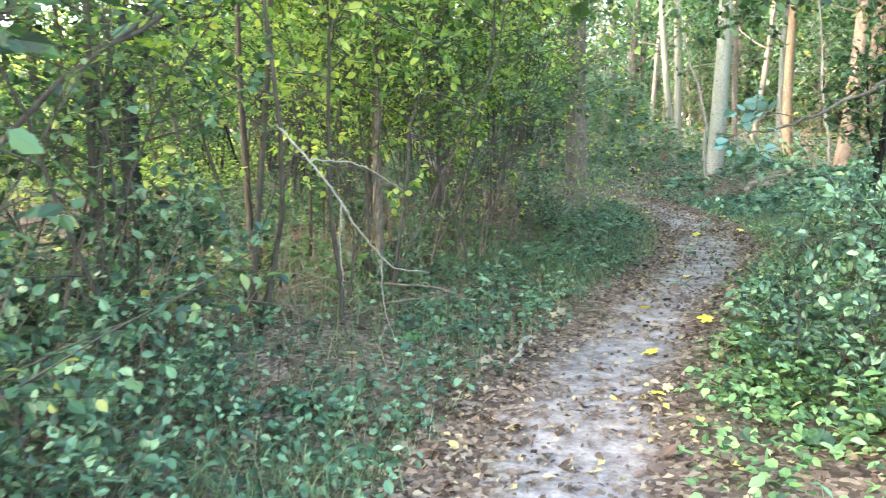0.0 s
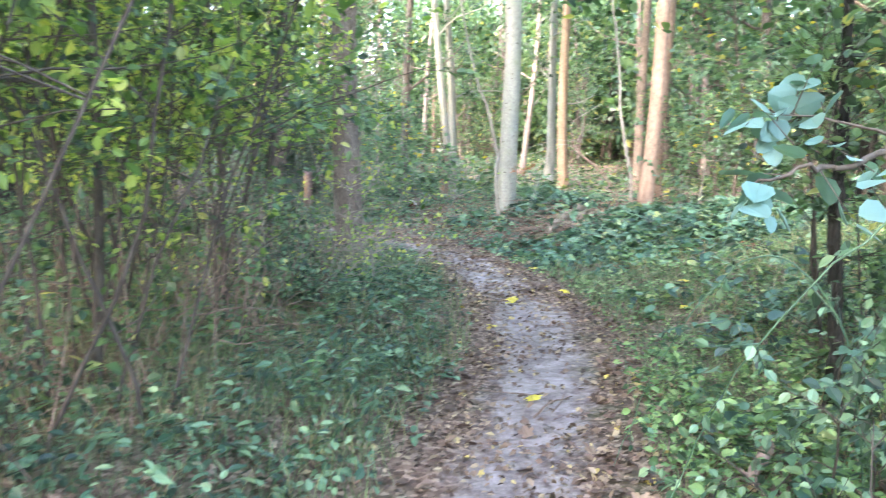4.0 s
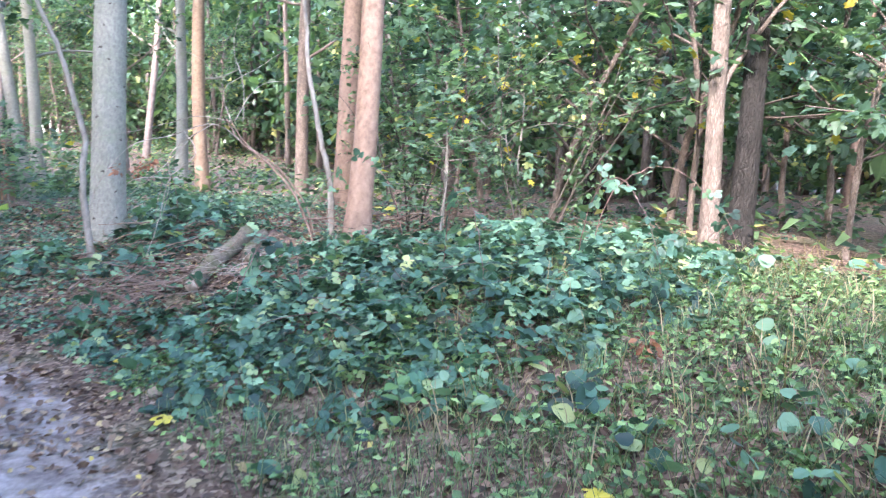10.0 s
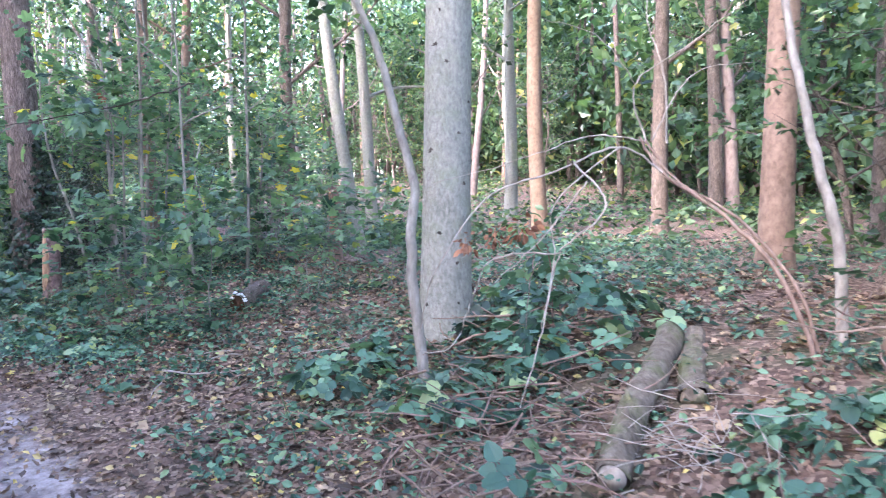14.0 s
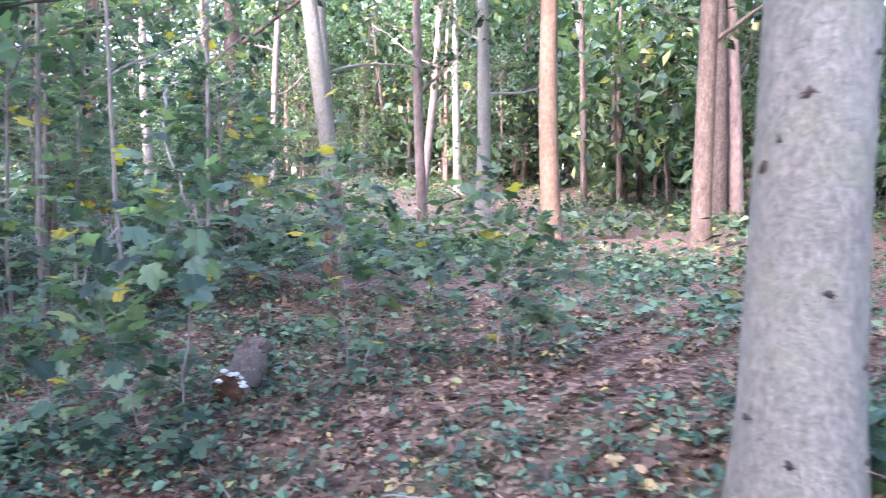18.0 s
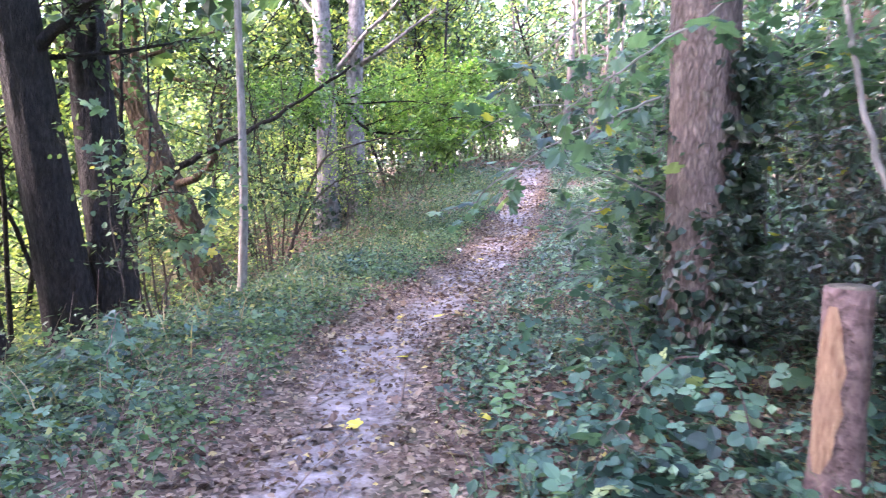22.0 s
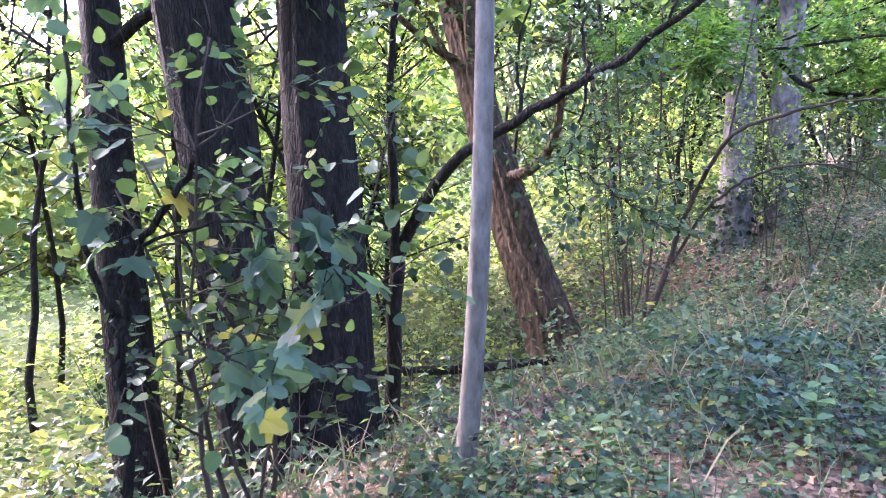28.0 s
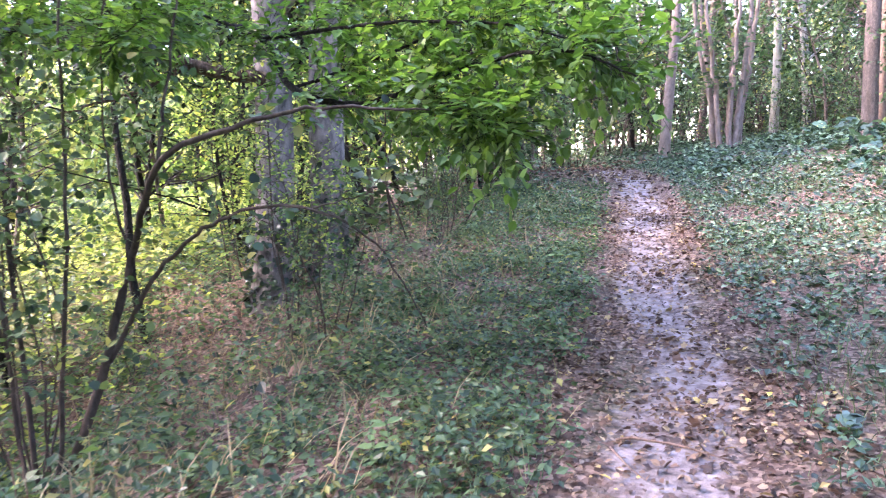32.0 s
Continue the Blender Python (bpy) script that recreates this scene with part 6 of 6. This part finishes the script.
# boughs that hang over the path at the end
bough("beech_bough", [([(-5.7, 35.8, 3.4), (-4.6, 34.2, 2.9), (-3.59, 33.0, 2.25), (-3.08, 33.05, 2.1), (-2.62, 32.94, 2.15), (-1.86, 32.79, 2.33), (-1.19, 32.54, 2.34), (-0.69, 32.41, 2.12)], 0.04, 0.006), ([(-4.6, 34.2, 2.9), (-4.0, 33.33, 2.75), (-2.69, 33.13, 2.75), (-1.66, 32.85, 2.6), (-1.0, 32.57, 2.35)], 0.025, 0.005), ([(-3.59, 33.0, 2.25), (-2.8, 33.5, 2.6), (-2.0, 33.7, 2.9), (-1.1, 33.6, 2.9)], 0.018, 0.005), ([(-4.6, 34.2, 2.9), (-3.6, 34.2, 3.2), (-2.4, 34.0, 3.4), (-1.4, 33.6, 3.3)], 0.02, 0.005), ([(-2.62, 32.94, 2.15), (-2.0, 32.5, 2.0), (-1.5, 32.2, 1.8)], 0.012, 0.004), ([(-5.7, 35.8, 3.4), (-6.2, 34.2, 3.2), (-6.0, 33.0, 3.0), (-5.6, 32.0, 2.7)], 0.03, 0.006), ([(-4.6, 34.2, 2.9), (-4.7, 33.0, 3.0), (-4.4, 32.2, 2.75), (-4.2, 31.6, 2.45)], 0.02, 0.005)], BARK_DARK, "spreading leafy bough hanging over the path", "branch", 87, LEAF_OAK, OVAL, 0.1, 150, 0.55, 9, 7, 0.005, 0.15, 0.25, flat=1.2)
bough("bank_hazel", [([(-4.8, 31.35, -1.1), (-4.7, 31.8, -0.1), (-4.42, 31.9, 0.85), (-3.8, 31.55, 1.61), (-3.2, 31.6, 1.85), (-2.6, 31.7, 1.95), (-1.9, 31.8, 1.92)], 0.042, 0.006), ([(-4.7, 31.8, -0.1), (-4.3, 31.98, 0.72), (-3.9, 32.03, 1.08), (-3.5, 32.0, 1.26), (-2.72, 31.68, 1.31), (-2.3, 31.85, 1.05), (-2.0, 31.95, 0.5)], 0.022, 0.004),
                     ([(-2.72, 31.68, 1.31), (-2.4, 31.75, 1.38), (-2.1, 31.8, 1.5)], 0.007, 0.003), ([(-4.82, 31.3, -1.1), (-5.1, 31.45, 0.9), (-5.35, 31.6, 3.0)], 0.024, 0.008), ([(-4.78, 31.35, -1.1), (-4.68, 31.55, 0.9), (-4.75, 31.7, 3.2)], 0.022, 0.008), ([(-4.86, 31.25, -1.1), (-4.95, 31.2, 0.8), (-5.0, 31.1, 2.9)], 0.018, 0.006), ([(-3.8, 31.55, 1.61), (-3.7, 31.6, 2.3), (-3.6, 31.7, 3.2)], 0.014, 0.005), ([(-4.42, 31.9, 0.85), (-4.5, 31.8, 1.9), (-4.3, 31.7, 3.0)], 0.012, 0.005)], BARK_TWIG, "many-stemmed hazel leaning from the bank towards the path", "shrub", 88, LEAF_GREEN, ROUND, 0.072, 16, 0.34, 5, 8, 0.008, 0.35, 0.15, flat=1.3, first="stem")
bough("poplar_limb", [([(-6.0, 36.35, 2.8), (-6.9, 35.9, 3.0), (-7.8, 35.3, 3.35), (-9.1, 34.4, 3.6)], 0.11, 0.05), ([(-6.9, 35.9, 3.0), (-7.2, 35.2, 2.6), (-7.6, 34.4, 2.3)], 0.04, 0.01), ([(-7.8, 35.3, 3.35), (-7.9, 34.4, 3.2), (-8.2, 33.4, 3.3)], 0.04, 0.01)], BARK_WILLOW, "thick horizontal limb with layers of green leaves", "branch", 89, LEAF_GREEN, OVAL, 0.1, 60, 0.6, 8, 10, 0.01, 0.1, 0.15, flat=1.3)

# tall trees at the wood's edge by the far end of the path
for k, (x, y, r, mt) in enumerate(((-1.6, 51.4, 0.17, BARK_PALE), (2.9, 45.2, 0.17, BARK_BROWN), (1.6, 53, 0.14, BARK_GREY), (3.4, 47, 0.13, BARK_PINK), (2.9, 56, 0.16, BARK_GREY), (-0.6, 58, 0.16, BARK_BROWN))):
    wood_tree(x, y, r, 900 + k, mt, (0.6 - 0.3 * (k % 5), 0.4), 14)

_stems = []
for k in range(9):
    a_, b_ = 0.7 * k, 0.5 + 0.22 * (k % 4)
    dx, dy = math.cos(a_) * b_, math.sin(a_) * b_ * 0.6
    x, y = 0.15 + 0.28 * math.cos(a_), 49.5 + 0.28 * math.sin(a_)
    _stems.append(([(x, y, ground_z(x, y) - 0.1), (x + dx * 0.3, y + dy * 0.3, 3.4), (x + dx * 0.9, y + dy * 0.9, 5.6), (x + dx * 1.3, y + dy * 1.3, 8.9 + 0.4 * (k % 3))], 0.1 - 0.006 * (k % 4), 0.03))
bough("coppiced_tree", _stems, BARK_PALE, "coppiced tree with a fan of pale pinkish stems", "tree", 990, LEAF_GREEN, KITE, 0.2, 26, 0.8, 7, 8, 0.02, 0.3, part_name="stem")
for k, (x, y, sz) in enumerate(((-2.6, 56, 1.7), (0.8, 55, 1.6), (2.6, 52, 1.5), (4.4, 54, 1.8), (6.2, 51, 1.7), (1.8, 58, 2.0), (4.0, 49, 1.2), (-0.6, 60, 2.2), (7.8, 55, 2.0), (5.5, 58, 2.2), (-4.2, 58, 2.0), (3.2, 62, 2.3), (9.5, 50, 1.8), (-1.4, 53.6, 0.9))):
    plant(greens[k % 3], x, y, 0.9 * k, sz)
# leafy boughs of the lime above the path's edge
for k, (x, y, z, dx, dy, dz) in enumerate(((3.9, 5.9, 3.4, -1.5, 0.5, -0.9), (3.9, 6.1, 3.3, -0.9, 1.5, -0.8), (4.0, 6.0, 3.6, 0.4, 1.9, -1.0), (3.9, 6.0, 3.5, 1.4, 1.0, -1.0), (3.8, 5.8, 3.2, 1.2, 0.1, -0.7), (3.9, 6.1, 3.9, -0.4, 2.3, -0.9), (3.8, 5.9, 4.0, -1.6, 1.5, -1.2))):
    bough("lime_branch", [([(x, y, z), (x + dx * 0.4, y + dy * 0.4, z + dz * 0.2), (x + dx * 0.75, y + dy * 0.75, z + dz * 0.6), (x + dx, y + dy, z + dz)], 0.018, 0.004), ([(x + dx * 0.4, y + dy * 0.4, z + dz * 0.2), (x + dx * 0.6 - dy * 0.3, y + dy * 0.6 + dx * 0.3, z + dz * 0.4), (x + dx * 0.8 - dy * 0.5, y + dy * 0.8 + dx * 0.5, z + dz * 0.9)], 0.01, 0.003)], BARK_TWIG, "drooping lime branch with soft green leaves", "branch", 1000 + k, LEAF_GREEN, ROUND, 0.075, 34, 0.4, 6, 6, 0.006, 0.2, 0.2, flat=1.1)

# single plants along the path
def herb_plant(name, height, pairs, size, mat, shape, label, seed, rosette=False):
    rng = np.random.default_rng(seed)
    root = tagged(new(name), label, "plant", "plants along the path")
    line = wander(rng, (0, 0, -0.02), (rng.normal() * 0.15, rng.normal() * 0.15, 1), height, 5, 0.06)
    h = Heap()
    tube(h, line, np.linspace(0.004, 0.0015, 6), 5)
    part("stem", h.mesh("stem", LEAF_HERB), root)
    for k in range(pairs):
        u = (0.02 + 0.1 * rng.uniform()) if rosette else (k + 1) / pairs
        p, d = along_line(line, np.array([u, u]))
        az = k * 1.57 + rng.uniform(-0.3, 0.3)
        for sgn in (1, -1):
            h = Heap()
            way = np.array([[sgn * math.cos(az), sgn * math.sin(az), rng.uniform(0.2, 0.7) if rosette else rng.uniform(-0.3, 0.3)]])
            leaves(h, shape, p[:1], way, np.array([[rng.normal() * 0.2, rng.normal() * 0.2, 1.0]]), np.array([size * rng.uniform(0.7, 1.15) * (1.1 - 0.45 * u)]))
            part("leaf", h.mesh("leaf", mat, False), root)
    return root


herb_kinds = [herb_plant("nettle", 0.5, 6, 0.1, LEAF_HERB, SLIM, "young nettle with pairs of toothed green leaves", 961), herb_plant("dock_plant", 0.1, 4, 0.14, LEAF_HERB_BRIGHT, OVAL, "dock plant with a rosette of long green leaves", 962, True),
              herb_plant("balsam_plant", 0.36, 5, 0.12, LEAF_HERB_BRIGHT, OVAL, "fresh green balsam plant", 963), herb_plant("avens_plant", 0.14, 4, 0.13, LEAF_HERB, ROUND, "low avens plant with round dark leaves", 964, True)]
_r6 = np.random.default_rng(66)
for k in range(84):
    y = _r6.uniform(1.0, 37.0)
    s_ = _r6.choice([-1, 1]) * _r6.uniform(0.75, 1.7)
    i = int(np.searchsorted(LINE[:, 1], y))
    x = LINE[i, 0] + _TAN[i, 1] * s_
    plant(herb_kinds[k % 4], x, LINE[i, 1] - _TAN[i, 0] * s_, _r6.uniform(0, 6.28), _r6.uniform(0.7, 1.3))
for k, p in enumerate(herb_kinds):
    p.location = (1.9 + 0.35 * k, 3.1 + 0.5 * k, ground_z(1.9 + 0.35 * k, 3.1 + 0.5 * k))
# thorny canes arching out of the brambles
for k, (x, y, dx, dy, top) in enumerate(((6.0, 12.7, -0.8, -0.5, 0.7), (6.9, 12.2, -0.6, -0.9, 0.8), (7.8, 11.6, -0.5, -0.9, 0.8), (5.6, 13.3, -0.7, 0.3, 0.5), (8.4, 11.9, 0.4, -1.0, 0.9), (6.5, 15.7, -0.5, -0.6, 0.7), (2.7, 21.9, -0.6, -0.5, 0.6), (2.2, 23.0, -0.7, 0.2, 0.6), (-1.6, 23.2, 0.4, -0.7, 0.5), (3.6, 35.2, -0.8, -0.6, 0.8), (7.2, 12.9, -0.3, 0.9, 0.9))):
    z = ground_z(x, y)
    bough("bramble_cane", [([(x, y, z - 0.05), (x + dx * 0.2, y + dy * 0.2, z + top * 0.75), (x + dx * 0.6, y + dy * 0.6, z + top), (x + dx, y + dy, z + top * 0.65), (x + dx * 1.2, y + dy * 1.2, z + top * 0.2)], 0.005, 0.002)], BARK_PEEL, "arching bramble cane with leaves in threes", "bramble", 970 + k, LEAF_BRAMBLE, TRIPLE, 0.09, 10, 0.1, 2, 5, 0.004, 0.1)

# a bleached stick, a pale stone and a curled grey leaf at the edge of the path
log("fallen_stick", (0.62, 5.12, 0.03), (0.42, 4.52, 0.03), 0.016, 0.011, TWIG_PALE, "bent bleached stick lying beside the path", 16, TWIG_PALE, stubs=1, category="stick")
log("fallen_stick", (-1.3, 32.78, 0.2), (-0.76, 33.1, 0.16), 0.014, 0.008, TWIG_PALE, "bare stick lying across the path's edge", 17, TWIG_PALE, stubs=1, category="stick")


def stone(x, y, r, label, seed):
    rng = np.random.default_rng(seed)
    h = Heap()
    u = np.linspace(0.05, 0.95, 6) * np.pi
    pts = np.stack([rng.normal(0, r * 0.06, 6), rng.normal(0, r * 0.06, 6), -r * 0.7 * np.cos(u)], -1)
    tube(h, pts, r * np.sin(u), 11, 0.08, rng)
    ob = tagged(new("stone", h.mesh("stone", FUNGUS)), label, "stone")
    ob.location = (x, y, ground_z(x, y) + r * 0.35)
    return ob


stone(-0.86, 30.28, 0.045, "pale rounded stone on the leaf-strewn verge", 18)
_curl = Heap()
leaves(_curl, MAPLE, np.array([(0.45, 31.78, ground_z(0.45, 31.78) + 0.06)]), np.array([(0.8, 0.3, 0.25)]), np.array([(-0.3, -0.5, 1.0)]), np.array([0.13]))
tagged(new("curled_leaf", _curl.mesh("curled_leaf", LEAF_BLUE, False)), "large blue-grey leaf lying upside down on the verge", "leaf")

# single bright leaves
def bright_leaf(x, y, size, seed, z=None):
    rng = np.random.default_rng(seed)
    h = Heap()
    zz = ground_z(x, y) + 0.035 if z is None else z
    az = rng.uniform(0, 6.28)
    leaves(h, MAPLE, np.array([(x, y, zz)]), np.array([(math.cos(az), math.sin(az), 0.1)]), np.array([(rng.normal() * 0.2, rng.normal() * 0.2, 1.0)]), np.array([size]))
    return tagged(new("maple_leaf", h.mesh("maple_leaf", LEAF_YELLOW, False)), "fallen bright yellow maple leaf", "leaf", "yellow leaves")


for k, (x, y, sz) in enumerate(((3.57, 10.19, 0.13), (3.45, 12.73, 0.13), (3.5, 12.6, 0.11), (1.41, 4.81, 0.1), (1.75, 6.1, 0.1), (2.45, 7.3, 0.1), (2.1, 5.6, 0.12), (4.6, 11.9, 0.11), (4.9, 13.2, 0.12), (5.1, 13.7, 0.11), (4.2, 10.4, 0.11), (0.6, 22.4, 0.1), (1.3, 22.6, 0.1), (0.2, 25.4, 0.1), (-0.3, 29.6, 0.1), (0.3, 23.9, 0.09), (4.8, 9.0, 0.11), (5.3, 9.7, 0.12), (2.9, 9.2, 0.1), (1.2, 4.1, 0.1))):
    bright_leaf(x, y, sz, 950 + k)
